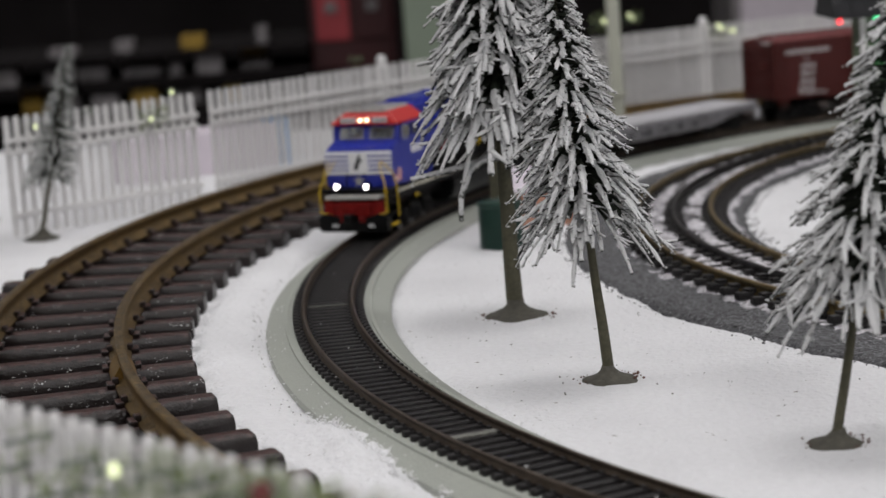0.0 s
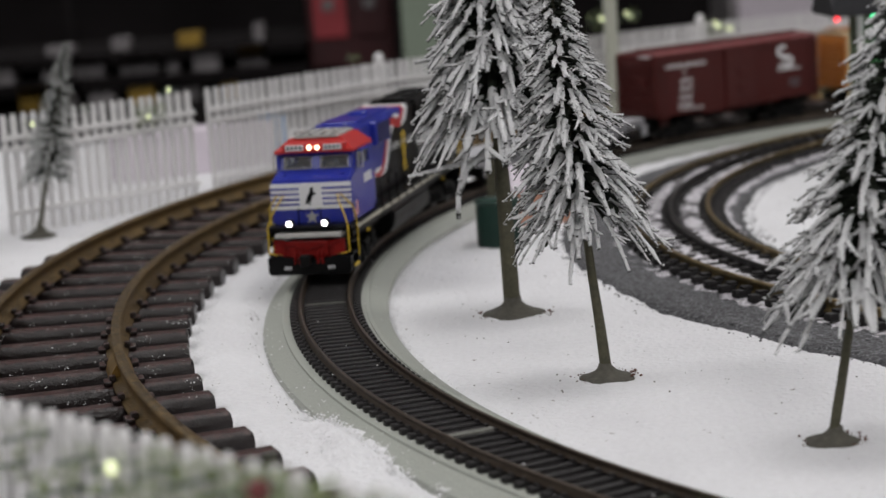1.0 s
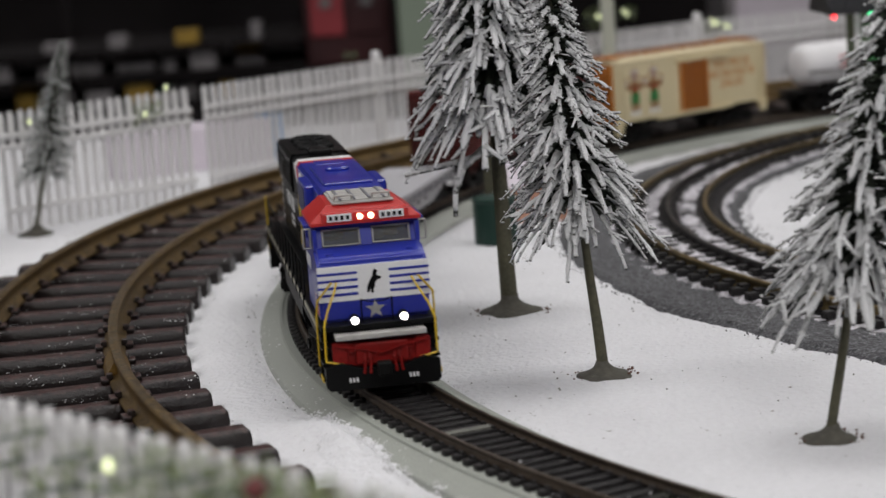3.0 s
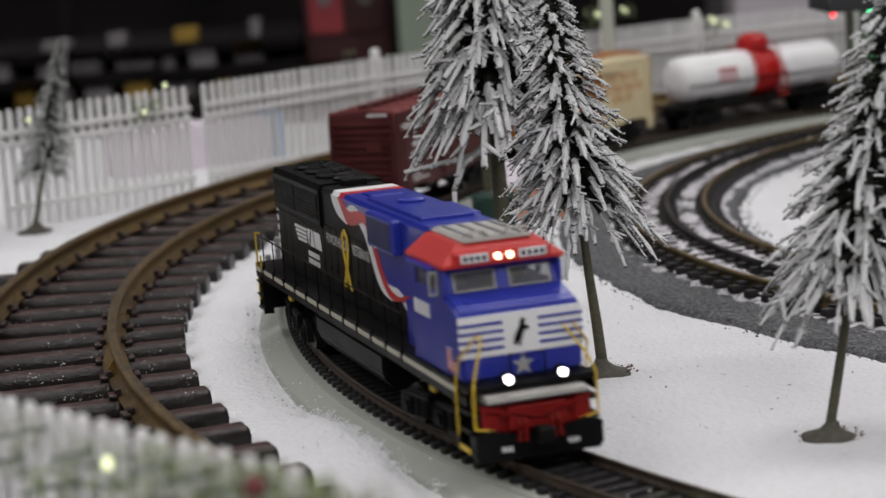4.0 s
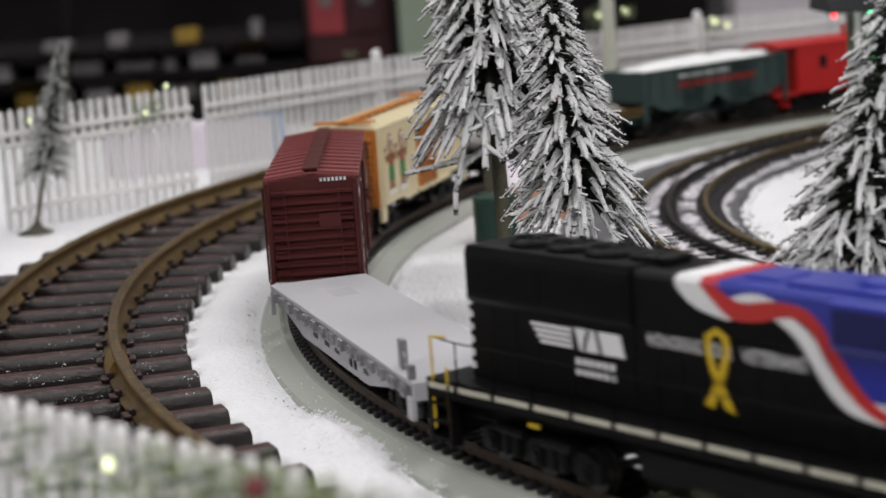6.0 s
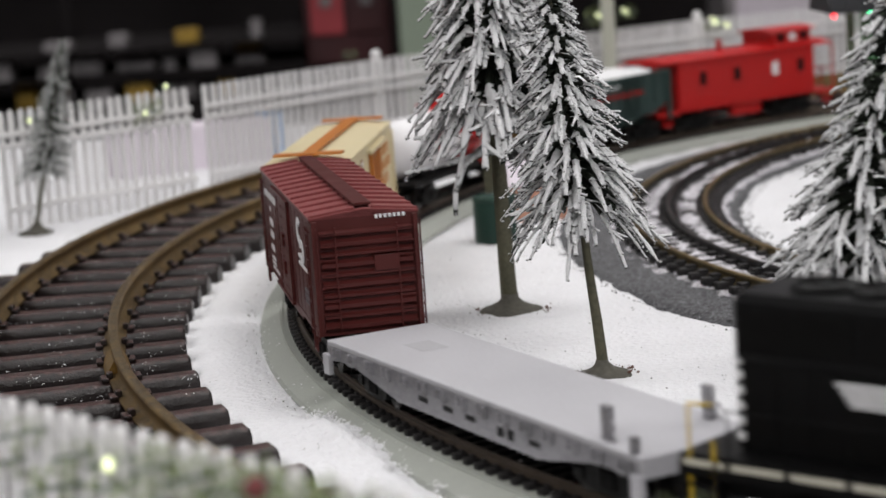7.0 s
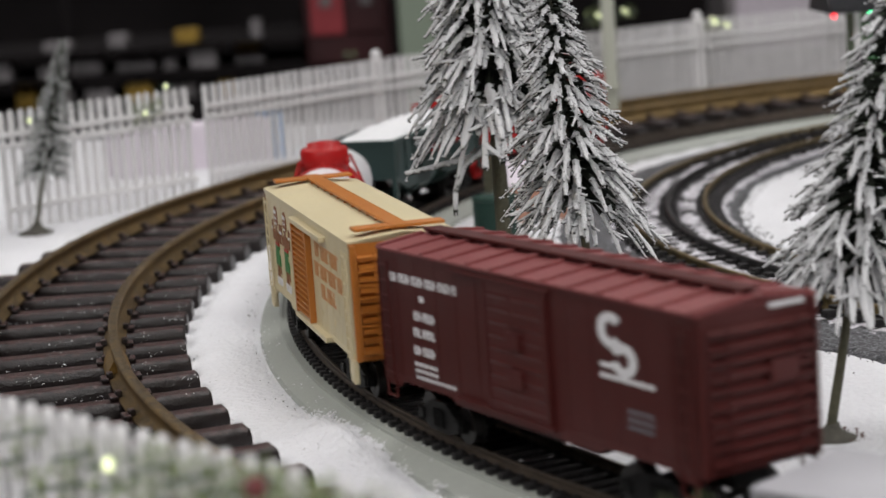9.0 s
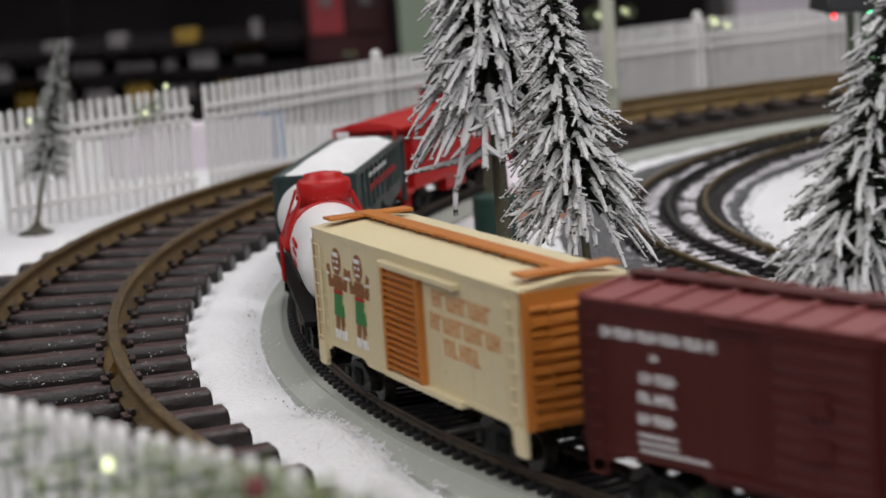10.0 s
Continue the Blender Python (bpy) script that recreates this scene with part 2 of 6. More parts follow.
def tube(bm, a, b, r0, r1=None, n=8, caps=True):
    r1 = r0 if r1 is None else r1
    a, b = Vector(a), Vector(b)
    q = (b - a).to_track_quat("Z", "Y")
    rings = []
    for p, r in ((a, r0), (b, r1)):
        rings.append([bm.verts.new(p + q @ Vector((r * math.cos(2 * math.pi * i / n), r * math.sin(2 * math.pi * i / n), 0))) for i in range(n)])
    for i in range(n):
        bm.faces.new((rings[0][i], rings[0][(i + 1) % n], rings[1][(i + 1) % n], rings[1][i]))
    if caps:
        bm.faces.new(rings[0][::-1])
        bm.faces.new(rings[1])
    return bm


def path_tube(bm, pts, r, n=6):
    for a, b in zip(pts, pts[1:]):
        tube(bm, a, b, r, r, n)
    return bm


def lathe(bm, profile, n=24, x=0, y=0, axis="Z"):
    """A turned body; the profile is (radius, height)."""
    rings = []
    for r, h in profile:
        ring = []
        for i in range(n):
            a = 2 * math.pi * i / n
            c = (x + r * math.cos(a), y + r * math.sin(a), h) if axis == "Z" else (h, x + r * math.cos(a), y + r * math.sin(a))
            ring.append(bm.verts.new(c))
        rings.append(ring)
    for p, q in zip(rings, rings[1:]):
        for i in range(n):
            bm.faces.new((p[i], p[(i + 1) % n], q[(i + 1) % n], q[i]))
    bm.faces.new(rings[0][::-1])
    bm.faces.new(rings[-1])
    return bm


def prism(bm, outline, axis, lo, hi):
    """A flat outline, pushed along an axis ('X': outline in y, z; 'Y': in x, z; 'Z': in x, y)."""
    def put(u, v, w):
        return {"X": (w, u, v), "Y": (u, w, v), "Z": (u, v, w)}[axis]
    a = [bm.verts.new(put(u, v, lo)) for u, v in outline]
    b = [bm.verts.new(put(u, v, hi)) for u, v in outline]
    bm.faces.new(a[::-1])
    bm.faces.new(b)
    k = len(a)
    for i in range(k):
        bm.faces.new((a[i], a[(i + 1) % k], b[(i + 1) % k], b[i]))
    return bm


def ribbon(bm, low, high, y, thick=0.25):
    """A band on a car's side between two lines of (x, z), laid on the plane y; thick points outwards."""
    k = len(low)
    g = [[bm.verts.new((u, yy, v)) for u, v in line] for yy in (y, y + thick) for line in (low, high)]
    a, b, c, d = g
    for i in range(k - 1):
        bm.faces.new((a[i], a[i + 1], b[i + 1], b[i]))
        bm.faces.new((c[i], c[i + 1], d[i + 1], d[i]))
        bm.faces.new((a[i], a[i + 1], c[i + 1], c[i]))
        bm.faces.new((b[i], b[i + 1], d[i + 1], d[i]))
    return bm


def sweep(bm, cx, cy, section, a0, a1, steps, closed=False):
    """A profile of (radius, z) carried round a centre from angle a0 to a1 (radians)."""
    k = len(section)
    prev = first = None
    for s in range(steps if closed else steps + 1):
        a = a0 + (a1 - a0) * s / steps
        ring = [bm.verts.new((cx + r * math.cos(a), cy + r * math.sin(a), z)) for r, z in section]
        if prev:
            for i in range(k):
                bm.faces.new((prev[i], prev[(i + 1) % k], ring[(i + 1) % k], ring[i]))
        else:
            first = ring
        prev = ring
    if closed:
        for i in range(k):
            bm.faces.new((prev[i], prev[(i + 1) % k], first[(i + 1) % k], first[i]))
    else:
        bm.faces.new(first[::-1])
        bm.faces.new(prev)
    return bm


def BM():
    return bmesh.new()


# ---------------------------------------------------------------- hall and table
def hall():
    floor = tagged(part("floor", box(BM(), -4200, 5200, -3000, 4400, -960, -900), HALL_FLOOR), "dark carpeted floor of the exhibition hall", "floor", kind="structure")
    tagged(part("ceiling", box(BM(), -4200, 5200, -3000, 4400, 1800, 1860), CEILING), "plain white hall ceiling", "ceiling", kind="structure")
    for nm, b in (("wall_north", (-4200, 5200, 4300, 4400)), ("wall_south", (-4200, 5200, -3000, -2900)), ("wall_west", (-4200, -4100, -2900, 4300)), ("wall_east", (5100, 5200, -2900, 4300))):
        tagged(part(nm, box(BM(), *b, -900, 1800), HALL_DARK), "wall hung with dark curtain", "wall", kind="structure")
    return floor


def snow_ground():
    """The table's snow: one uneven sheet, banked a little against the track beds."""
    bm = BM()
    x0, x1, y0, y1 = -420.0, 1300.0, 60.0, 1440.0
    # denser cells where the camera passes nearest
    xs = sorted(set([round(x0 + (x1 - x0) * i / 90, 2) for i in range(91)] + [round(-130 + 300 * i / 120, 2) for i in range(121)]))
    ys = sorted(set([round(y0 + (y1 - y0) * i / 80, 2) for i in range(81)] + [round(380 + 600 * i / 170, 2) for i in range(171)]))
    grid = []
    for x in xs:
        col = []
        for y in ys:
            z = GROUND + 0.9 * noise.noise((x / 55, y / 55, 0)) + 0.45 * noise.noise((x / 9, y / 9, 3)) + 0.3 * noise.noise((x / 3.1, y / 3.1, 7))
            d = math.hypot(x - CX, y - CY)
            if abs(d - R) < 25:
                z -= 1.3
            if 583 < d < 606:  # loose flakes heaped between the two beds
                z += 1.6 * math.exp(-((d - 597) / 8) ** 2)
            a = math.degrees(math.atan2(y - CY, x - CX)) % 360
            if 196 < a < 206 and 566 < d < 606:
                z += 6.4 * math.exp(-((d - 584 + 6 * noise.noise((x / 8, y / 8, 2))) / 8) ** 2 - ((a - 201.5) / 3.0) ** 2) * (0.85 + 0.45 * noise.noise((x / 4, y / 4, 1)))
            col.append(bm.verts.new((x, y, z)))
        grid.append(col)
    for i in range(len(xs) - 1):
        for j in range(len(ys) - 1):
            bm.faces.new((grid[i][j], grid[i + 1][j], grid[i + 1][j + 1], grid[i][j + 1]))
    ob = tagged(part("ground", bm, SNOW, smooth=True), "table top spread with flaky white model snow", "snow ground", kind="structure")
    table = thing("display_table", "large grey display table under the railway layout", "table")
    part("tabletop", box(BM(), -420, 1300, 60, 1440, -60, -14, 2), TABLE, table)
    for x in (-380, 1230):
        for y in (100, 1370):
            part("leg", box(BM(), x, x + 40, y, y + 40, -900, -60, 2), TABLE, table)
    return ob


hall()
snow_ground()


# ---------------------------------------------------------------- tracks
def rail_section(r, top, h, head, foot, web):
    z0 = top - h
    return [(r - foot / 2, z0), (r + foot / 2, z0), (r + foot / 2, z0 + h * 0.12), (r + web / 2, z0 + h * 0.25), (r + web / 2, z0 + h * 0.68),
            (r + head / 2, z0 + h * 0.76), (r + head / 2, z0 + h * 0.95), (r + head * 0.35, top), (r - head * 0.35, top), (r - head / 2, z0 + h * 0.95),
            (r - head / 2, z0 + h * 0.76), (r - web / 2, z0 + h * 0.68), (r - web / 2, z0 + h * 0.25), (r - foot / 2, z0 + h * 0.12)]


def ring_pieces(parent, name, mesh_bm, mat, cx, cy, r, z, pitch, lo, hi, jitter=0.0):
    """Alike pieces as parts between two angles (degrees); the rest of the ring joined."""
    base = part(name, mesh_bm, mat, parent)
    me = base.data
    for p in me.polygons:
        p.use_smooth = True
    me.set_sharp_from_angle(angle=radians(42))
    n = int(round(360 / pitch))
    rest = []
    first = True
    for i in range(n):
        a = i * 360 / n
        turn = a + random.uniform(-jitter, jitter)
        m = mpose(cx + r * math.cos(radians(a)), cy + r * math.sin(radians(a)), z, 0, 0, turn)
        if lo <= a <= hi:
            ob = base if first else new(name, me)
            first = False
            ob.parent = parent
            ob.matrix_basis = m
        else:
            rest.append(m)
    verts, faces = [], []
    for m in rest:
        k = len(verts)
        verts += [m @ v.co for v in me.vertices]
        faces += [[k + j for j in p.vertices] for p in me.polygons]
    far = bpy.data.meshes.new(name + "_rest")
    far.from_pydata([tuple(v) for v in verts], [], faces)
    far.materials.append(mat)
    ob = new(name + "_rest", far)
    ob.parent = parent
    tagged(ob, kind="stuff")


def small_track():
    tr = thing("model_railway_track", "black model railway track on a grey-green moulded roadbed", "track", kind="structure")
    bed = [(R - 23, GROUND - 1), (R + 23, GROUND - 1), (R + 22.5, GROUND + 0.8), (R + 16, -4.3), (R + 15, -4.0), (R - 15, -4.0), (R - 16, -4.3), (R - 22.5, GROUND + 0.8)]
    part("roadbed", sweep(BM(), CX, CY, bed, 0, 2 * math.pi, 360, True), ROADBED, tr, "grey-green plastic roadbed with sloping shoulders")
    for r in (R + 15.2, R - 15.2):
        part("roadbed_lip", sweep(BM(), CX, CY, [(r - 0.8, -4.6), (r + 0.8, -4.6), (r + 0.6, -3.55), (r - 0.6, -3.55)], 0, 2 * math.pi, 360, True), ROADBED, tr)
    for r in (R + 8.9, R - 8.9):
        part("rail", sweep(BM(), CX, CY, rail_section(r, 0, 2.5, 0.95, 2.0, 0.6), 0, 2 * math.pi, 420, True), HO_RAIL, tr, "worn nickel rail", True)
    part("tie_web", sweep(BM(), CX, CY, [(R - 11.4, -4.2), (R + 11.4, -4.2), (R + 11.2, -3.5), (R - 11.2, -3.5)], 0, 2 * math.pi, 300, True), HO_TIE, tr, "black webbing under the ties")
    bm = box(BM(), -13, 13, -1.35, 1.35, -0.2, 1.7, 0.25)
    for s in (-1, 1):
        for e in (-1, 1):
            box(bm, s * 8.9 + e * 1.7 - 0.5, s * 8.9 + e * 1.7 + 0.5, -1.0, 1.0, 1.7, 2.3)
    ring_pieces(tr, "tie", bm, HO_TIE, CX, CY, R, -4.1, 0.60, 112, 226)
    # pale joint tie strip and loose flakes
    for a, w in ((182.7, 0.5), (203.9, 1.6)):
        bm = box(BM(), -7.5, 7.5, -w, w, 0, 0.5)
        part("joint_strip", bm, JOINT, tr, "pale joint strip between track sections", at=mpose(CX + R * math.cos(radians(a)), CY + R * math.sin(radians(a)), -2.35, 0, 0, a))
    return tr


def garden_track():
    r0, r1, zt = 631.0, 677.5, 7.0
    tr = thing("large_scale_track", "large brass-railed garden railway track on brown ties", "track", kind="structure")
    for r in (r0, r1):
        part("rail", sweep(BM(), CX, CY, rail_section(r, zt, 8.2, 3.1, 7.2, 1.5), 0, 2 * math.pi, 360, True), BRASS, tr, "tarnished brass rail", True)
    bm = BM()
    # log-like tie with rounded top, running radially
    prof = [(-5.0, -7.5), (5.0, -7.5), (4.9, -3.0), (4.6, -1.4), (3.7, -0.35), (2.2, 0), (-2.2, 0), (-3.7, -0.35), (-4.6, -1.4), (-4.9, -3.0)]
    prism(bm, prof, "X", -46.5, 46)
    bmesh.ops.bevel(bm, geom=[e for e in bm.edges if abs(e.verts[0].co.x - e.verts[1].co.x) < 0.1], offset=0.8, segments=1, affect="EDGES")
    mid = (r0 + r1) / 2 - 0.25
    for r in (r0, r1):
        u = r - mid
        box(bm, u - 6.2, u - 3.8, -3.2, 3.2, 0, 1.6, 0.4)
        box(bm, u + 3.8, u + 6.2, -3.2, 3.2, 0, 1.6, 0.4)
        box(bm, u - 4.4, u - 2.4, -1.6, 1.6, 0, 2.9, 0.3)
        box(bm, u + 2.4, u + 4.4, -1.6, 1.6, 0, 2.9, 0.3)
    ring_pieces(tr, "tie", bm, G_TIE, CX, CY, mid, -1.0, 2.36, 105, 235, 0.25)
    # Dark sheet added to stand in for the shade between the ties.
    part("tie_web", sweep(BM(), CX, CY, [(610.5, GROUND - 1), (699, GROUND - 1), (698, GROUND + 1.6), (611.5, GROUND + 1.6)], 0, 2 * math.pi, 300, True), UNDER, tr, "dark sheet under the ties with the gaps' shade painted in")
    for a in (191.7,):
        bm = BM()
        sweep(bm, CX, CY, [(r0 - 4.2, -0.8), (r0 + 4.2, -0.8), (r0 + 3.6, 1.4), (r0 + 1.6, 4.4), (r0 - 1.6, 4.4), (r0 - 3.6, 1.4)], radians(a - 1.0), radians(a + 1.0), 6)
        part("rail_joiner", bm, BRASS_CLIP, tr, "brass rail joiner with bolts")
    return tr


OX, OY = 489.0, 836.0


def tinplate_track():
    tr = thing("three_rail_track", "three-rail toy track on grey gravel matting with snow", "track", kind="structure")
    bm = BM()
    steps = 420
    prev = first = None
    for s in range(steps):
        a = 2 * math.pi * s / steps
        w = 1.8 * noise.noise((math.cos(a) * 40, math.sin(a) * 40, 0)) + 1.2 * noise.noise((math.cos(a) * 130, math.sin(a) * 130, 5))
        ring = []
        for k in range(25):
            r = 355 - w + (438 + w - 355 + w) * k / 24
            h = GROUND + (1.4 if 0 < k < 24 else -1) + 0.6 * noise.noise((r / 5, a * 70, 2))
            ring.append(bm.verts.new((OX + r * math.cos(a), OY + r * math.sin(a), h)))
        if prev:
            for i in range(24):
                bm.faces.new((prev[i], prev[i + 1], ring[i + 1], ring[i]))
        else:
            first = ring
        prev = ring
    for i in range(24):
        bm.faces.new((prev[i], prev[i + 1], first[i + 1], first[i]))
    part("gravel_mat", bm, GRAVEL, tr, "grey gravel matting with a ragged edge", True)
    for r, m in ((405.0, O_RAIL), (388.5, O_MID), (372.0, O_RAIL)):
        part("rail", sweep(BM(), OX, OY, rail_section(r, 0, 4.8, 1.9, 2.8, 0.9), 0, 2 * math.pi, 300, True), m, tr, "black centre rail" if m is O_MID else "tarnished tubular rail", True)
    bm = box(BM(), -24, 24, -1.8, 1.8, -1.5, 1.2, 0.4)
    for r in (405.0, 388.5, 372.0):
        u = r - 388.5
        box(bm, u - 4.2, u + 4.2, -2.0, 2.0, 1.2, 2.2, 0.3)
    ring_pieces(tr, "tie", bm, HO_TIE, OX, OY, 388.5, -4.3, 1.55, 110, 235)
    # snow drifted between the rails
    for lo, hi, h in ((373, 387.6, -3.1), (389.4, 404, -3.2), (357, 371, -3.9), (406, 424, -5.0)):
        bm = BM()
        prev = None
        for s in range(500):
            a = radians(105 + 135 * s / 499)
            ring = []
            for k in range(7):
                u = k / 6
                r = lo + (hi - lo) * u
                z = h - 1.6 * abs(2 * u - 1) ** 2 + 1.3 * noise.noise((r / 3.5, a * 110, 1)) + 1.3 * noise.noise((r / 9, a * 36, 4))
                if hi > 410:   # falls away outwards to the matting
                    z -= 4.2 * u
                elif lo < 360:
                    z -= 3.8 * (1 - u)
                ring.append(bm.verts.new((OX + r * math.cos(a), OY + r * math.sin(a), z)))
            if prev:
                for i in range(6):
                    bm.faces.new((prev[i], prev[i + 1], ring[i + 1], ring[i]))
            prev = ring
        tagged(part("snow_drift", bm, DRIFT, tr, "loose snow between the rails", True), kind="stuff")
    return tr


small_track()
garden_track()
tinplate_track()


def scatter(name, label, mat, places, lo, hi, seed):
    """Loose crumbs as one mesh of tiny uneven lumps."""
    rnd = random.Random(seed)
    verts, faces = [], []
    for x, y, z in places:
        r = rnd.uniform(lo, hi)
        k = len(verts)
        turn = rnd.uniform(0, 6.28)
        for i in range(4):
            a = turn + i * 1.571
            q = r * rnd.uniform(0.5, 1.2)
            verts.append(((x + q * math.cos(a)) * MM, (y + q * math.sin(a)) * MM, (z + r * 0.25) * MM))
        verts.append((x * MM, y * MM, (z + r * rnd.uniform(0.6, 1.1)) * MM))
        verts.append((x * MM, y * MM, (z - r * 0.4) * MM))
        for i in range(4):
            faces += [(k + i, k + (i + 1) % 4, k + 4), (k + (i + 1) % 4, k + i, k + 5)]
    me = bpy.data.meshes.new(name)
    me.from_pydata(verts, [], faces)
    me.materials.append(mat)
    return tagged(new(name, me), label, name.replace("_", " "), kind="stuff")


def crumbs():
    rnd = random.Random(21)

    def ring(r0, r1, a0, a1, n, z, cx=CX, cy=CY):
        out = []
        for _ in range(n):
            a, r = radians(rnd.uniform(a0, a1)), rnd.uniform(r0, r1)
            out.append((cx + r * math.cos(a), cy + r * math.sin(a), z(r) if callable(z) else z))
        return out

    def bed(r):
        d = abs(r - R)
        return -4.0 if d < 15 else -4.3 - (d - 16) * 0.45

    flakes = ring(584, 602, 166, 206, 2200, -7.6) + ring(579, 584, 172, 206, 320, -7.4) + ring(534, 538, 160, 206, 260, -7.5)
    flakes += ring(572, 582, 198, 206, 40, bed) + ring(574, 582, 180, 198, 40, bed) + ring(536, 546, 165, 205, 25, bed) + ring(546, 572, 160, 214, 40, -2.3)
    flakes += ring(602, 608, 168, 206, 500, -7.4)
    for _ in range(700):
        a, r = radians(rnd.gauss(201.3, 1.6)), rnd.gauss(584.5, 2.6)
        flakes.append((CX + r * math.cos(a), CY + r * math.sin(a), -6.6 + rnd.uniform(0, 3.4) * math.exp(-((r - 582) / 6) ** 2)))
    for _ in range(60):
        a0, r0 = rnd.gauss(201.2, 1.7), rnd.gauss(583.5, 2.2)
        for _ in range(34):
            a, r = radians(a0 + rnd.gauss(0, 0.13)), r0 + rnd.gauss(0, 0.9)
            flakes.append((CX + r * math.cos(a), CY + r * math.sin(a), max(bed(r), -7.4) + rnd.uniform(0.1, 1.9)))
    scatter("snow_flakes", "loose white flakes spilled along the track beds", SNOW_PURE, flakes, 0.15, 0.55, 5)
    dust = ring(606, 698, 150, 198, 9000, -1.1) + ring(606, 698, 112, 150, 3000, -1.1)
    # the grains lie in loose patches
    dust = [p for p in dust if noise.noise((p[0] / 9, p[1] / 9, 11)) + 0.5 * noise.noise((p[0] / 3, p[1] / 3, 5)) > 0.3]
    scatter("snow_dust", "fine snow grains dusted over the large ties", SNOW_PURE, dust, 0.1, 0.34, 9)
    tiny = ring(584, 604, 166, 206, 260, -7.6) + ring(430, 535, 168, 206, 90, -7.7) + ring(700, 770, 150, 165, 60, -7.7)
    scatter("dark_crumbs", "scattered dark ballast crumbs on the snow", BARK, tiny, 0.15, 0.5, 6)
    scraps = []
    for x, y, q in ((24.5, 703.6, 12.5), (47.9, 595.5, 9), (98.1, 505.7, 8)):
        for _ in range(24):
            a = rnd.gauss(0.1, 0.55) + (math.pi if rnd.random() < 0.3 else 0)
            d = q * rnd.uniform(0.85, 1.25)
            scraps.append((x + d * math.cos(a), y + d * math.sin(a), -7.5))
    scatter("bark_scraps", "red-brown bark scraps round the tree feet", SCRAP, scraps, 0.2, 0.7, 12)
    edge = ring(434, 441, 165, 215, 300, -7.6, OX, OY) + ring(351, 358, 150, 215, 450, -7.6, OX, OY)
    scatter("gravel_crumbs", "grey gravel crumbs along the matting edge", GRAVEL, edge, 0.2, 0.65, 7)


crumbs()


# ---------------------------------------------------------------- picket fence
PICKET = None


def fence_panel(a, b):
    """White picket fence panel from a to b on the table (x, y)."""
    global PICKET
    a, b = Vector((*a, GROUND)), Vector((*b, GROUND))
    length = (b - a).length
    ang = math.degrees(math.atan2(b.y - a.y, b.x - a.x))
    ob = thing("picket_fence", "white plastic picket fence panel with two rails and round-topped pickets", "fence", mpose(a.x, a.y, a.z, 0, 0, ang), "fence round the layout")
    n = int(round(length / 5.85))
    for i in range(n):
        x = (i + 0.5) * length / n
        if PICKET is None:
            out = [(-1.55, 0), (1.55, 0), (1.55, 57.5), (1.2, 59.2), (0.5, 60.2), (-0.5, 60.2), (-1.2, 59.2), (-1.55, 57.5)]
            bm = prism(BM(), out, "Y", -0.8, 0.8)
            p = part("picket", bm, FENCE, ob)
            PICKET = p.data
        else:
            p = new("picket", PICKET)
            p.parent = ob
        p.matrix_basis = mpose(x, 0, -0.3, 0, random.uniform(-0.5, 0.5), 0)
    for z in (9, 40.6, 46.6):
        part("fence_rail", box(BM(), 0.3, length - 0.3, 0.9, 2.6, z, z + 2.9, 0.3), FENCE, ob)
    return ob


for a, b in (((300, 1417), (187, 1357)), ((184, 1356), (70, 1279)), ((68, 1278), (-27.5, 1192.7)), ((-29.5, 1190), (-121, 1080.5)), ((-127, 1074.8), (-215, 996)),
             ((-220, 990), (-262, 880)), ((-262, 872), (-262, 755)), ((-262, 747), (-238, 632)), ((-236, 624), (-196, 518)), ((-192, 510), (-119, 400)),
             ((-116, 396), (-22, 292)), ((-18, 288), (66, 206)), ((72, 202), (168, 139))):
    fence_panel(a, b)


def fence_post(x, y):
    ob = thing("fence_post", "white plastic fence post with a rounded cap", "fence post", mpose(x, y, GROUND), "fence round the layout")
    part("post", box(BM(), -2.6, 2.6, -2.6, 2.6, -0.4, 58, 0.4), FENCE, ob)
    part("cap", lathe(BM(), [(3.2, 58), (3.4, 58.8), (2.4, 59.6), (3.0, 61.5), (2.8, 63.6), (1.6, 65), (0.3, 65.4)], 16), FENCE, ob, "", True)


for x, y in ((-28.6, 1194), (69, 1281.5), (185.5, 1360)):
    fence_post(x, y)


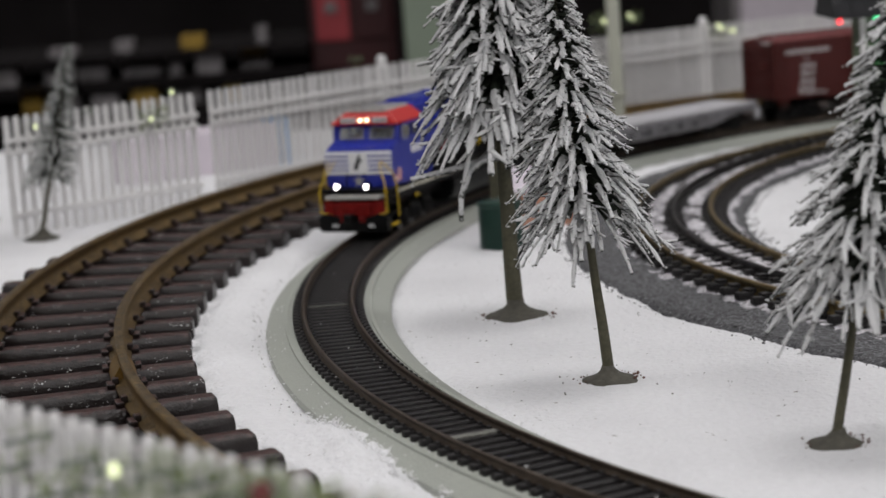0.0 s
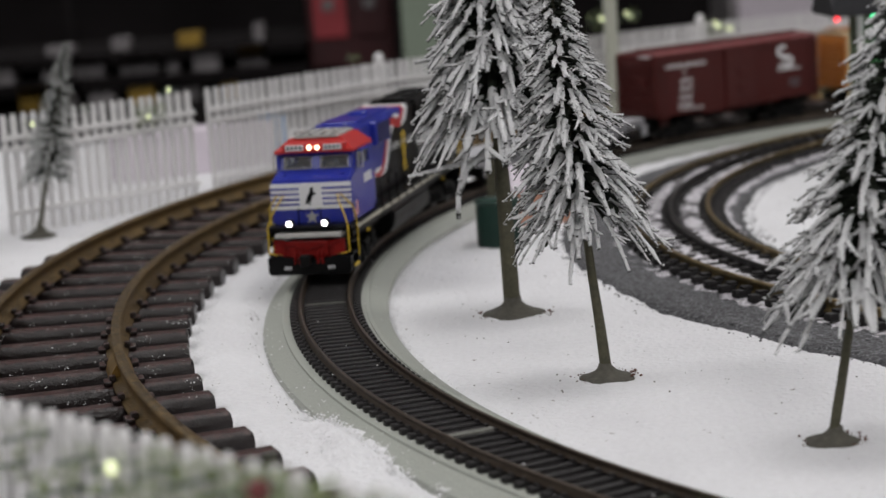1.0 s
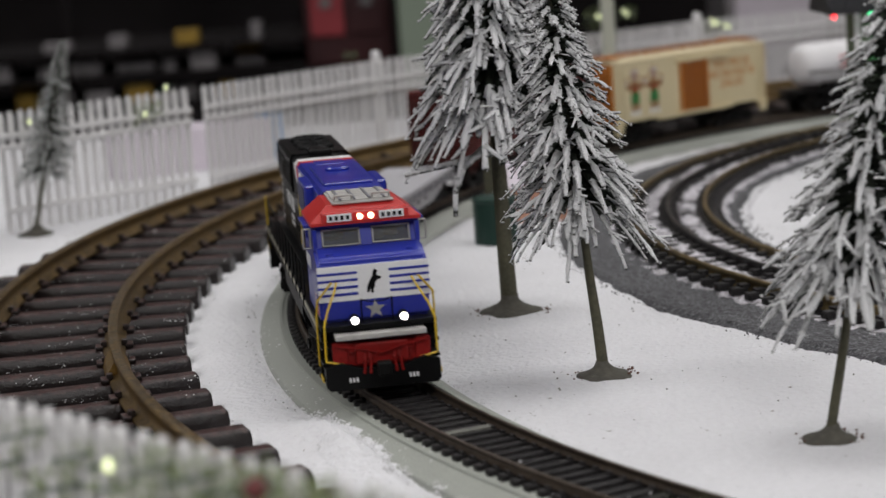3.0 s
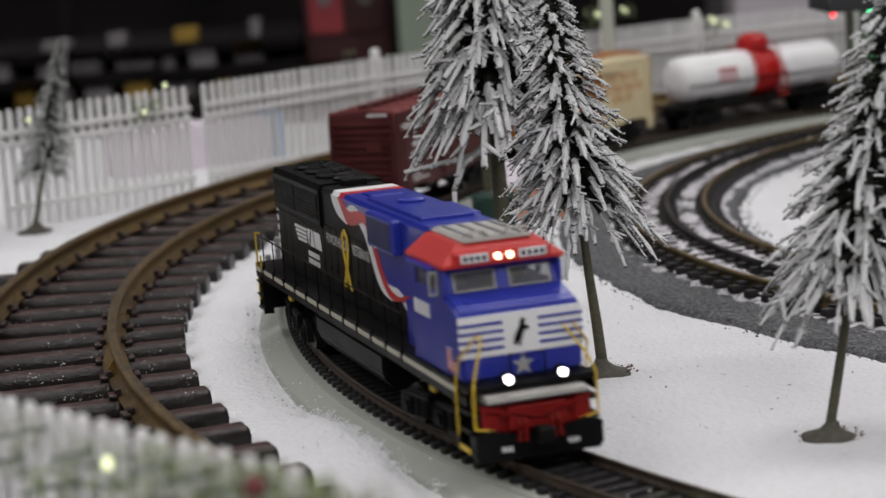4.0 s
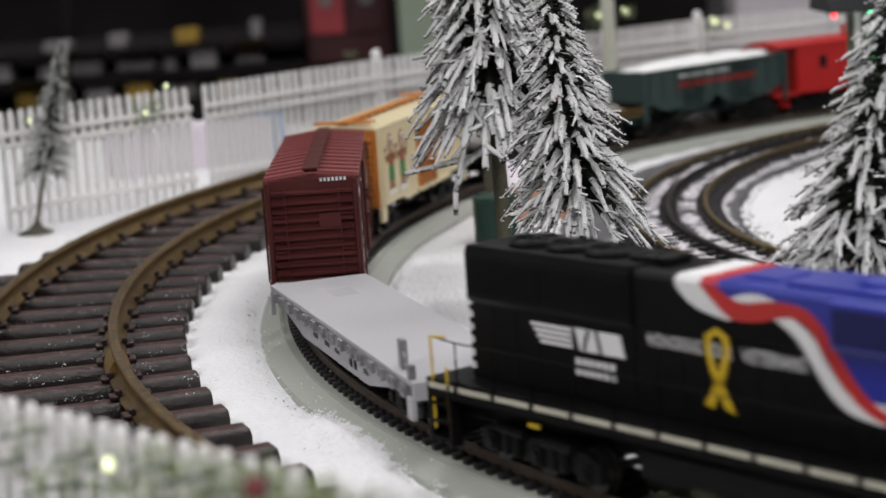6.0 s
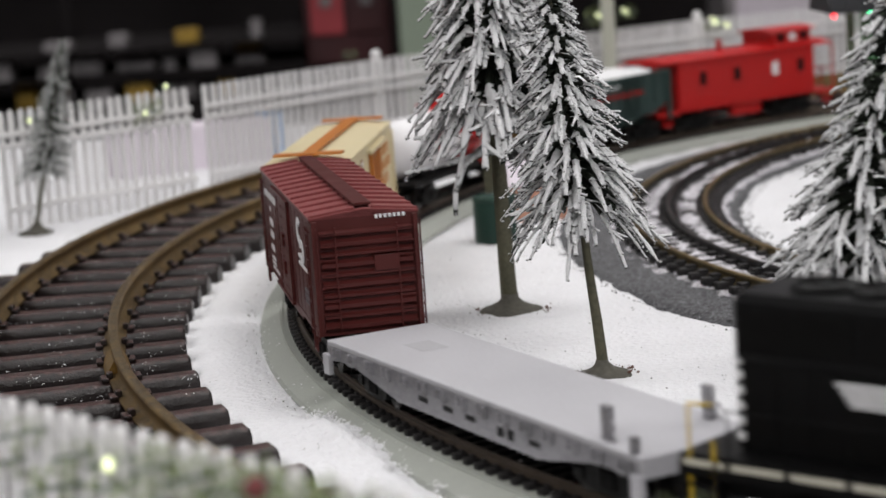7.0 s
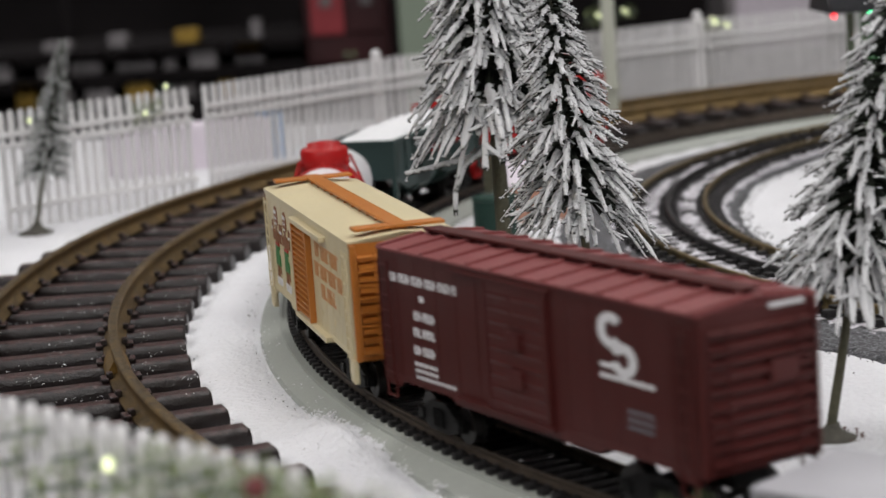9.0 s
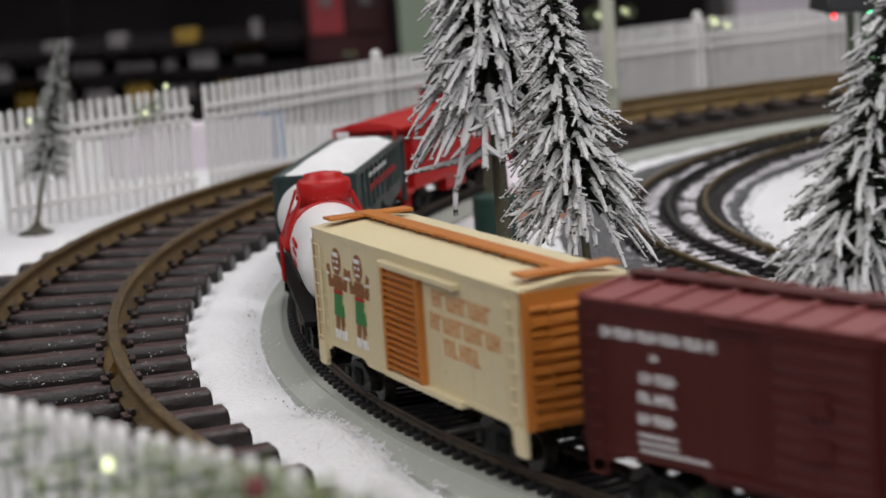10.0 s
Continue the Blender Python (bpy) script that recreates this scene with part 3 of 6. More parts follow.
# ---------------------------------------------------------------- trees
def flocked_tree(label, x, y, lean, trunk_r, trunk_h, top, width, count, stick, seed, mat=FLOCK, stand=12.0, droop=0.55, thick=1.0, dark=0.5, extra=()):
    """A brush tree: stem, plaster foot, and drooping flocked twigs up to the tip.
    lean: sideways shift of the tip; width: reach of the lowest twigs; stick: length of the twigs."""
    rnd = random.Random(seed)
    ob = thing("model_fir_tree", label, "tree", mpose(x, y, GROUND), "flocked fir trees")

    def stem(z):
        u = z / top
        return Vector((lean[0] * u, lean[1] * u, z))

    bm = BM()
    prev = None
    for k in range(9):
        z = top * 0.97 * k / 8
        r = trunk_r * (1 - 0.75 * k / 8)
        ring = [bm.verts.new(stem(z) + Vector((r * math.cos(i * math.pi / 4) * (1 + 0.12 * rnd.uniform(-1, 1)), r * math.sin(i * math.pi / 4), 0))) for i in range(8)]
        if prev:
            for i in range(8):
                bm.faces.new((prev[i], prev[(i + 1) % 8], ring[(i + 1) % 8], ring[i]))
        prev = ring
    bm.faces.new(prev)
    part("trunk", bm, BARK, ob, "rough olive-brown stem", True)
    bm = BM()
    k = 20
    prof = ((1.0, -0.6), (0.97, 0.3), (0.7, 1.3), (0.42, 2.9), (0.27, 4.6), (0.2, 6.4))
    prev = None
    for f, z in prof:
        ring = []
        for i in range(k):
            a = 2 * math.pi * i / k
            rr = max(stand * f * (1 + 0.16 * noise.noise((math.cos(a) * 1.7 + seed, math.sin(a) * 1.7, f))), trunk_r * 1.02)
            ring.append(bm.verts.new((rr * math.cos(a) + lean[0] * z / top, rr * math.sin(a) + lean[1] * z / top, z * stand / 12)))
        if prev:
            for i in range(k):
                bm.faces.new((prev[i], prev[(i + 1) % k], ring[(i + 1) % k], ring[i]))
        prev = ring
    bm.faces.new(prev)
    part("stand", bm, STAND, ob, "grey plaster foot of the tree", True)
    bm = BM()
    for c in range(count):
        u = ((c + rnd.random()) / count) ** 1.25  # more twigs low down
        z = trunk_h + (top - trunk_h) * u
        reach = width * (1 - u) ** 0.85 + 2.0
        reach *= rnd.uniform(0.72, 1.12)
        a = c * 2.39996 + rnd.uniform(-0.35, 0.35)
        d = Vector((math.cos(a), math.sin(a), 0))
        drop = reach * (droop * (1 - 0.55 * u) + rnd.uniform(-0.22, 0.32)) + (2 if u < 0.06 else 0)
        rise = reach * 0.1
        p0 = stem(z)
        n = 10
        r = stick * rnd.uniform(0.62, 1.05) * (0.65 + 0.35 * (1 - u))
        prev = None
        side = d.cross(Vector((0, 0, 1)))
        bend = rnd.uniform(-0.18, 0.18)
        for k in range(n + 1):
            t = k / n
            p = p0 + d * (reach * t) + Vector((0, 0, rise * math.sin(t * 2.2) - drop * t ** 1.6)) + side * (bend * reach * t * t)
            rr = r * (0.7 + 0.45 * math.sin(t * 2.6)) * (1 if k < n else 0.72) * rnd.uniform(0.6, 1.4)
            up = Vector((0, 0, 1))
            ring = [bm.verts.new(p + side * (rr * thick * math.cos(q)) + up * (rr * 0.8 * math.sin(q))) for q in (0.3, 1.57, 2.84, 3.9, 5.5)]
            if prev:
                for i in range(5):
                    f = bm.faces.new((prev[i], prev[(i + 1) % 5], ring[(i + 1) % 5], ring[i]))
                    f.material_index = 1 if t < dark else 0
            prev = ring
            # clots of flock on the outer part
            if t > 0.4 and stick > 0.7:
                for _ in range(2):
                    q = rnd.uniform(0, 6.28)
                    c0 = p + side * (rr * 0.85 * math.cos(q)) + up * (rr * 0.7 * math.sin(q)) + d * rnd.uniform(-1, 1)
                    g = rnd.uniform(0.25, 0.5) * stick
                    w = [bm.verts.new(c0 + Vector(v) * (g * rnd.uniform(0.7, 1.3))) for v in ((1, 0, 0), (0, 1, 0), (-1, 0, 0), (0, -1, 0), (0, 0, 1), (0, 0, -1))]
                    for i in range(4):
                        bm.faces.new((w[i], w[(i + 1) % 4], w[4]))
                        bm.faces.new((w[(i + 1) % 4], w[i], w[5]))
        bm.faces.new(prev)
        # short side twigs
        if stick > 0.7 and rnd.random() < 0.9:
            for _ in range(rnd.choice((1, 2, 2, 3))):
                t = rnd.uniform(0.35, 0.9)
                p = p0 + d * (reach * t) + Vector((0, 0, rise * math.sin(t * 2.2) - drop * t ** 1.6)) + side * (bend * reach * t * t)
                q = p + (d * rnd.uniform(0.4, 1) + side * rnd.uniform(-0.9, 0.9) + Vector((0, 0, rnd.uniform(-0.9, 0.1)))) * reach * rnd.uniform(0.14, 0.3)
                tube(bm, p, q, r * 0.75, r * 0.45, 6)
    for pts in extra:
        for (a, b), q in zip(zip(pts, pts[1:]), (1.0, 0.9, 0.75, 0.6, 0.5)):
            tube(bm, a, b, stick * q, stick * q * 0.85, 6)
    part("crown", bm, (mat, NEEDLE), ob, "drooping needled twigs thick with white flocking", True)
    return ob


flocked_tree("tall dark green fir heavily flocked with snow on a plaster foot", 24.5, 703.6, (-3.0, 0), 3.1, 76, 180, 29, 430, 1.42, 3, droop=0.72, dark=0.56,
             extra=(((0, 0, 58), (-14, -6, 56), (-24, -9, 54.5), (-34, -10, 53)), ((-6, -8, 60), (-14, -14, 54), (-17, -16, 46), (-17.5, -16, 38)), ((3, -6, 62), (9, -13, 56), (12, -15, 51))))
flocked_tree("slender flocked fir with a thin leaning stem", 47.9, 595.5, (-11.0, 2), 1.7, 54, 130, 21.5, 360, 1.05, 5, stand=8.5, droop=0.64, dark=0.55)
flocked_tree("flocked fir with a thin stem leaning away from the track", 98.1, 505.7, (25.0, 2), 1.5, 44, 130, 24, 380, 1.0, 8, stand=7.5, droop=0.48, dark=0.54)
flocked_tree("small bottle-brush fir with a crooked stem by the fence", -198.1, 985.0, (23.0, 0), 1.3, 30, 94, 12.5, 620, 0.42, 11, FLOCK_THIN, 9.0, 0.2)


# ---------------------------------------------------------------- rolling stock: x forward, y to the inside of the curve, z from the rail head
AXLES = []  # every turning wheelset, for motions()
CARS = []   # (vehicle, arc offset from the boxcar, half distance of its trucks)


def wheelset(parent, x, r=5.0):
    bm = BM()
    tube(bm, (0, -9.5, 0), (0, 9.5, 0), 1.1, n=8)
    for s in (-1, 1):
        tube(bm, (0, s * 7.4, 0), (0, s * 9.9, 0), r, n=20)
        tube(bm, (0, s * 6.7, 0), (0, s * 7.4, 0), r + 0.7, n=20)
        for k in range(5):
            a = k * 2 * math.pi / 5
            box(bm, r * 0.5 * math.cos(a) - 0.4, r * 0.5 * math.cos(a) + 0.4, s * 9.9 - 0.15, s * 9.9 + 0.15, r * 0.5 * math.sin(a) - 0.4, r * 0.5 * math.sin(a) + 0.4)
    ob = part("wheelset", bm, STEEL, parent, at=mpose(x, 0, r))
    AXLES.append((ob, x, r))
    return ob


def freight_truck(car, x, swivel):
    bm = box(BM(), -2.5, 2.5, -11, 11, 5, 9, 0.4)
    tk = part("truck", bm, UNDER, car, "black freight truck", at=mpose(x, 0, 0, 0, 0, swivel))
    for s in (-1, 1):
        bm = BM()
        y0, y1 = (10.4, 12.4) if s > 0 else (-12.4, -10.4)
        prism(bm, [(-13, 3.6), (-10, 3.2), (-5, 1.7), (5, 1.7), (10, 3.2), (13, 3.6), (13, 6.6), (9, 7.2), (4, 9.6), (-4, 9.6), (-9, 7.2), (-13, 6.6)], "Y", y0, y1)
        for u in (-10.5, 10.5):
            box(bm, u - 1.7, u + 1.7, s * 12.4 - 0.6, s * 12.4 + 0.6, 3.6, 6.6, 0.3)
        for u in (-2, 0, 2):
            tube(bm, (u, s * 12.5, 3.2), (u, s * 12.5, 7.6), 0.8, n=8)
        part("sideframe", bm, UNDER, tk)
    for u in (-10.5, 10.5):
        wheelset(tk, u, 5.0)
    return tk


def swivel_of(half):
    return math.degrees(math.asin(half / R))


def coupler(car, x, z=9.5):
    s = 1 if x > 0 else -1
    bm = box(BM(), min(x, x + s * 5), max(x, x + s * 5), -1.4, 1.4, z - 1.2, z + 1.2, 0.2)
    box(bm, min(x + s * 4, x + s * 8), max(x + s * 4, x + s * 8), -2.2, 1.8, z - 2, z + 2, 0.6)
    part("coupler", bm, UNDER, car)


def vehicle(name, label, category, offset, half):
    ob = thing(name, label, category, None, "cars of the train")
    CARS.append((ob, offset, half))
    return ob


def bars(name, rows, mat, car, label):
    """Small raised lettering blocks on both sides: rows of (x0, x1, z0, z1, y)."""
    for s in (-1, 1):
        bm = BM()
        for x0, x1, z0, z1, y in rows:
            x0, x1 = (x0, x1) if s < 0 else (-x1, -x0)
            # letter-sized groups of plain strokes
            h = z1 - z0
            n = max(1, int(round((x1 - x0) / (h * 0.95))))
            w = (x1 - x0) / n
            for i in range(n):
                u = x0 + i * w
                y0, y1 = s * y - 0.1, s * y + 0.1
                box(bm, u, u + w * 0.2, y0, y1, z0, z1)
                if i % 3 != 1:
                    box(bm, u + w * 0.55, u + w * 0.74, y0, y1, z0, z1)
                k = (i * 7 + int(z0 * 3)) % 3
                zz = z0 + (0, 0.4, 0.78)[k] * h
                box(bm, u + w * 0.2, u + w * 0.6, y0, y1, zz, zz + h * 0.2)
        part(name, bm, mat, car, label)


def box_car_body(car, L, W, zb, ze, mat, end_mat, roof_mat, walk_mat, ribs=True):
    h = L / 2
    w = W / 2
    peak = ze + 2.2
    bm = BM()
    box(bm, -h + 0.6, h - 0.6, -w, w, zb + 2.2, ze - 0.4, 0.25)
    for s in (-1, 1):  # side sills, tabs and panel seams
        y0, y1 = (w - 0.6, w + 0.15) if s > 0 else (-w - 0.15, -w + 0.6)
        prism(bm, [(-h + 1, zb + 3), (-h + 1, zb), (-h + 8, zb), (-h + 10, zb + 1.6), (-h + 34, zb + 1.6), (-h + 37, zb), (h - 37, zb), (h - 34, zb + 1.6),
                   (h - 10, zb + 1.6), (h - 8, zb), (h - 1, zb), (h - 1, zb + 3)], "Y", y0, y1)
        n = 14
        for i in range(1, n):
            u = -h + L * i / n
            if abs(u) > 13:
                part("panel_seam", box(BM(), u - 0.14, u + 0.14, s * w - 0.1, s * w + 0.1, zb + 2.4, ze - 1.2), mat, car)
        part("top_rail", box(BM(), -h + 0.8, h - 0.8, s * w - 0.35, s * w + 0.35, ze - 1.2, ze), mat, car)
    part("body", bm, mat, car)
    bm = BM()
    prism(bm, [(-w - 0.5, ze - 0.1), (w + 0.5, ze - 0.1), (w + 0.5, ze + 0.5), (0, peak), (-w - 0.5, ze + 0.5)], "X", -h, h)
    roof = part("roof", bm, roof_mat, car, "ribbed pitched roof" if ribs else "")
    if ribs:
        n = 12
        for i in range(n + 1):
            u = -h + 1.5 + (L - 3) * i / n
            for s in (-1, 1):
                part("roof_rib", prism(BM(), [(s * 2.6, peak - 0.35), (s * (w + 0.3), ze + 0.35), (s * (w + 0.3), ze + 1.15), (s * 2.6, peak + 0.55)], "X", u - 0.75, u + 0.75), roof_mat, roof)
    bm = box(BM(), -h + 2, h - 2, -2.6, 2.6, peak + 0.7, peak + 1.5, 0.15)
    for i in range(13):
        u = -h + 4 + (L - 8) * i / 12
        box(bm, u - 0.4, u + 0.4, -2.2, 2.2, peak - 0.2, peak + 0.8)
    part("running_board", bm, walk_mat, car, "raised roof walk")
    # ends with horizontal corrugations
    for s in (-1, 1):
        bm = BM()
        x0, x1 = (h - 0.7, h) if s > 0 else (-h, -h + 0.7)
        prism(bm, [(-w, zb + 1.5), (w, zb + 1.5), (w, ze), (0, peak - 0.3), (-w, ze)], "X", x0, x1)
        box(bm, s * h - 0.2, s * h + 0.8, -w, -w + 1.6, zb + 1.5, ze - 0.5, 0.2)
        box(bm, s * h - 0.2, s * h + 0.8, w - 1.6, w, zb + 1.5, ze - 0.5, 0.2)
        panel = part("end_panel", bm, end_mat, car, "corrugated car end")
        n = 10
        for i in range(n):
            z = zb + 4 + (ze - zb - 8.5) * i / (n - 1)
            k = 1.55 if i % 2 == 0 else 1.1
            out = [(s * h - s * 0.2, z - k), (s * h + s * 1.4, z - k * 0.35), (s * h + s * 1.4, z + k * 0.35), (s * h - s * 0.2, z + k)]
            part("rib", prism(BM(), out, "Y", -w + 2.2, w - 2.2), end_mat, panel)
        # ladders on the end and the side
        for e in (-1, 1):
            bm = BM()
            y = e * (w - 4)
            for q in (-2.6, 2.6):
                tube(bm, (s * (h + 1.7), y + q, zb + 2.5), (s * (h + 1.7), y + q, ze - 2.5), 0.28, n=5)
            for i in range(8):
                z = zb + 4 + (ze - zb - 8) * i / 7
                tube(bm, (s * (h + 1.7), y - 2.6, z), (s * (h + 1.7), y + 2.6, z), 0.26, n=5)
            for z in (zb + 4, ze - 4):
                tube(bm, (s * (h - 0.2), y, z), (s * (h + 1.7), y, z), 0.25, n=5)
            part("ladder", bm, end_mat, car, "thin moulded end ladder")
            bm = BM()
            u = s * (h - 4.2)
            for q in (-2.4, 2.4):
                tube(bm, (u + q, e * (w + 0.9), zb + 1.5), (u + q, e * (w + 0.9), ze - 2.5), 0.28, n=5)
            for i in range(8):
                z = zb + 3.5 + (ze - zb - 7.5) * i / 7
                tube(bm, (u - 2.4, e * (w + 0.9), z), (u + 2.4, e * (w + 0.9), z), 0.26, n=5)
            for z in (zb + 4, ze - 4):
                tube(bm, (u, e * (w - 0.2), z), (u, e * (w + 0.9), z), 0.25, n=5)
            path_tube(bm, [(u - 2.4, e * (w + 0.4), zb + 1.5), (u - 2.4, e * (w + 0.4), zb - 3), (u + 2.4, e * (w + 0.4), zb - 3), (u + 2.4, e * (w + 0.4), zb + 1.5)], 0.35, 5)
            part("ladder", bm, mat, car, "thin moulded side ladder with stirrup step")
    bm = box(BM(), -h + 4, h - 4, -5, 5, 8.5, zb + 2.4, 0.3)
    for u in (-20, 8):
        box(bm, u, u + 12, -9, 9, 8, zb + 2.4, 0.6)
    tube(bm, (-6, -7, 10), (4, -7, 10), 2.6, n=10)
    part("underframe", bm, UNDER, car)
    for s in (-1, 1):
        coupler(car, s * (h - 1))


BOX_L, BOX_W, BOX_B, BOX_E = 136.0, 31.5, 12.2, 48.2


def boxcar():
    half = 46.0
    car = vehicle("boxcar", "dark oxide-red model boxcar with white lettering blocks and sliding doors", "train car", 0.0, half)
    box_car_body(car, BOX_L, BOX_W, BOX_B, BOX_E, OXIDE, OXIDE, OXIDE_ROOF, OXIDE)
    w = BOX_W / 2
    for s in (-1, 1):
        bm = box(BM(), -14, 12, min(s * w, s * (w + 0.9)), max(s * w, s * (w + 0.9)), BOX_B + 2.6, BOX_E - 2, 0.2)
        door = part("door", bm, OXIDE, car, "ribbed sliding door")
        for i in range(9):
            z = BOX_B + 5 + (BOX_E - BOX_B - 10) * i / 8
            part("rib", prism(BM(), [(s * (w + 0.8), z - 0.9), (s * (w + 1.2), z), (s * (w + 0.8), z + 0.9)], "X", -12.6, -3), OXIDE, door)
            part("rib", prism(BM(), [(s * (w + 0.8), z - 0.9), (s * (w + 1.2), z), (s * (w + 0.8), z + 0.9)], "X", -1.5, 10.6), OXIDE, door)
        for u in (-14, 12):
            part("door_edge", box(BM(), u - 0.7, u + 0.7, s * w - 1.1, s * w + 1.1, BOX_B + 2, BOX_E - 1.4), OXIDE, door)
        part("door_track", box(BM(), -30, 14, s * w - 1.3, s * w + 1.3, BOX_B + 1.6, BOX_B + 2.6), OXIDE, car)
        part("door_track", box(BM(), -30, 14, s * w - 1.3, s * w + 1.3, BOX_E - 2, BOX_E - 1.2), OXIDE, car)
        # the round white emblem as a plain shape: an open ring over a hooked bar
        bm = BM()
        cx, cz, fx = 37.4, 41.2, -s
        o, i2 = [], []
        for k in range(17):
            a = radians(40 + 280 * k / 16)
            o.append((fx * (cx + 4.8 * math.cos(a)), cz + 4.0 * math.sin(a)))
            i2.append((fx * (cx + 2.2 * math.cos(a)), cz + 2.0 * math.sin(a)))
        ribbon(bm, o, i2, s * w + s * 0.1, s * 0.3)
        o, i2 = [], []
        for k in range(21):
            a = radians(-165 + 320 * k / 20)
            o.append((fx * (cx + 4.4 + 4.8 * math.cos(a)), cz - 6.2 + 3.8 * math.sin(a)))
            i2.append((fx * (cx + 4.4 + 2.2 * math.cos(a)), cz - 6.2 + 1.7 * math.sin(a)))
        ribbon(bm, o, i2, s * w + s * 0.1, s * 0.3)
        part("emblem", bm, WHITE, car, "white rounded emblem")
        bm = BM()
        for x0, x1, z0, z1 in ((33, 38, 32.6, 33.6), (32.6, 52.4, 30.2, 31.1)):
            box(bm, min(fx * x0, fx * x1), max(fx * x0, fx * x1), s * w - 0.35, s * w + 0.35, z0, z1)
        part("emblem_bar", bm, WHITE, car)
        for u, z in ((-1, 22), (-1, 31)):
            part("placard_board", box(BM(), u - 3, u + 3, s * (w + 0.9) - 0.9, s * (w + 0.9) + 0.9, z, z + 4, 0.1), OXIDE, door)
    for s in (-1, 1):
        part("end_board", box(BM(), min(s * (BOX_L / 2 + 0.6), s * (BOX_L / 2 + 1.9)), max(s * (BOX_L / 2 + 0.6), s * (BOX_L / 2 + 1.9)), 2 if s > 0 else -9, 9 if s > 0 else -2, 32, 36.5, 0.1), OXIDE, car, "small end placard board")
    k = w + 0.1
    bars("lettering", [(-61.7, -28, 40.2, 42.6, k), (-47, -44, 36.3, 37.8, k), (-50.3, -39, 31.2, 33.6, k), (-51, -39.4, 26.9, 29.2, k), (-51.3, -39.9, 22.2, 24.5, k),
                       (-51.4, -40, 19.2, 20.2, k), (-51.4, -40, 17.5, 18.4, k), (-51, -31, 15.8, 16.7, k)], WHITE, car, "white printed lettering")
    bars("data_lettering", [(42.4, 52, 23.5, 24.5, k), (42.4, 52, 21.7, 22.7, k), (42.4, 52, 20, 20.9, k)], FLAT_DARK, car, "small grey lettering")
    for s in (-1, 1):
        bm = BM()
        for i in range(7):
            box(bm, s * (BOX_L / 2 + 0.5) - 0.4, s * (BOX_L / 2 + 0.5) + 0.4, s * (3.5 + i * 1.35) - 0.38, s * (3.5 + i * 1.35) + 0.38, BOX_E - 0.9, BOX_E + 0.1)
        part("end_lettering", bm, WHITE, car, "small white lettering on the end")
    for x in (half, -half):
        freight_truck(car, x, swivel_of(half) * (1 if x > 0 else -1))
    return car


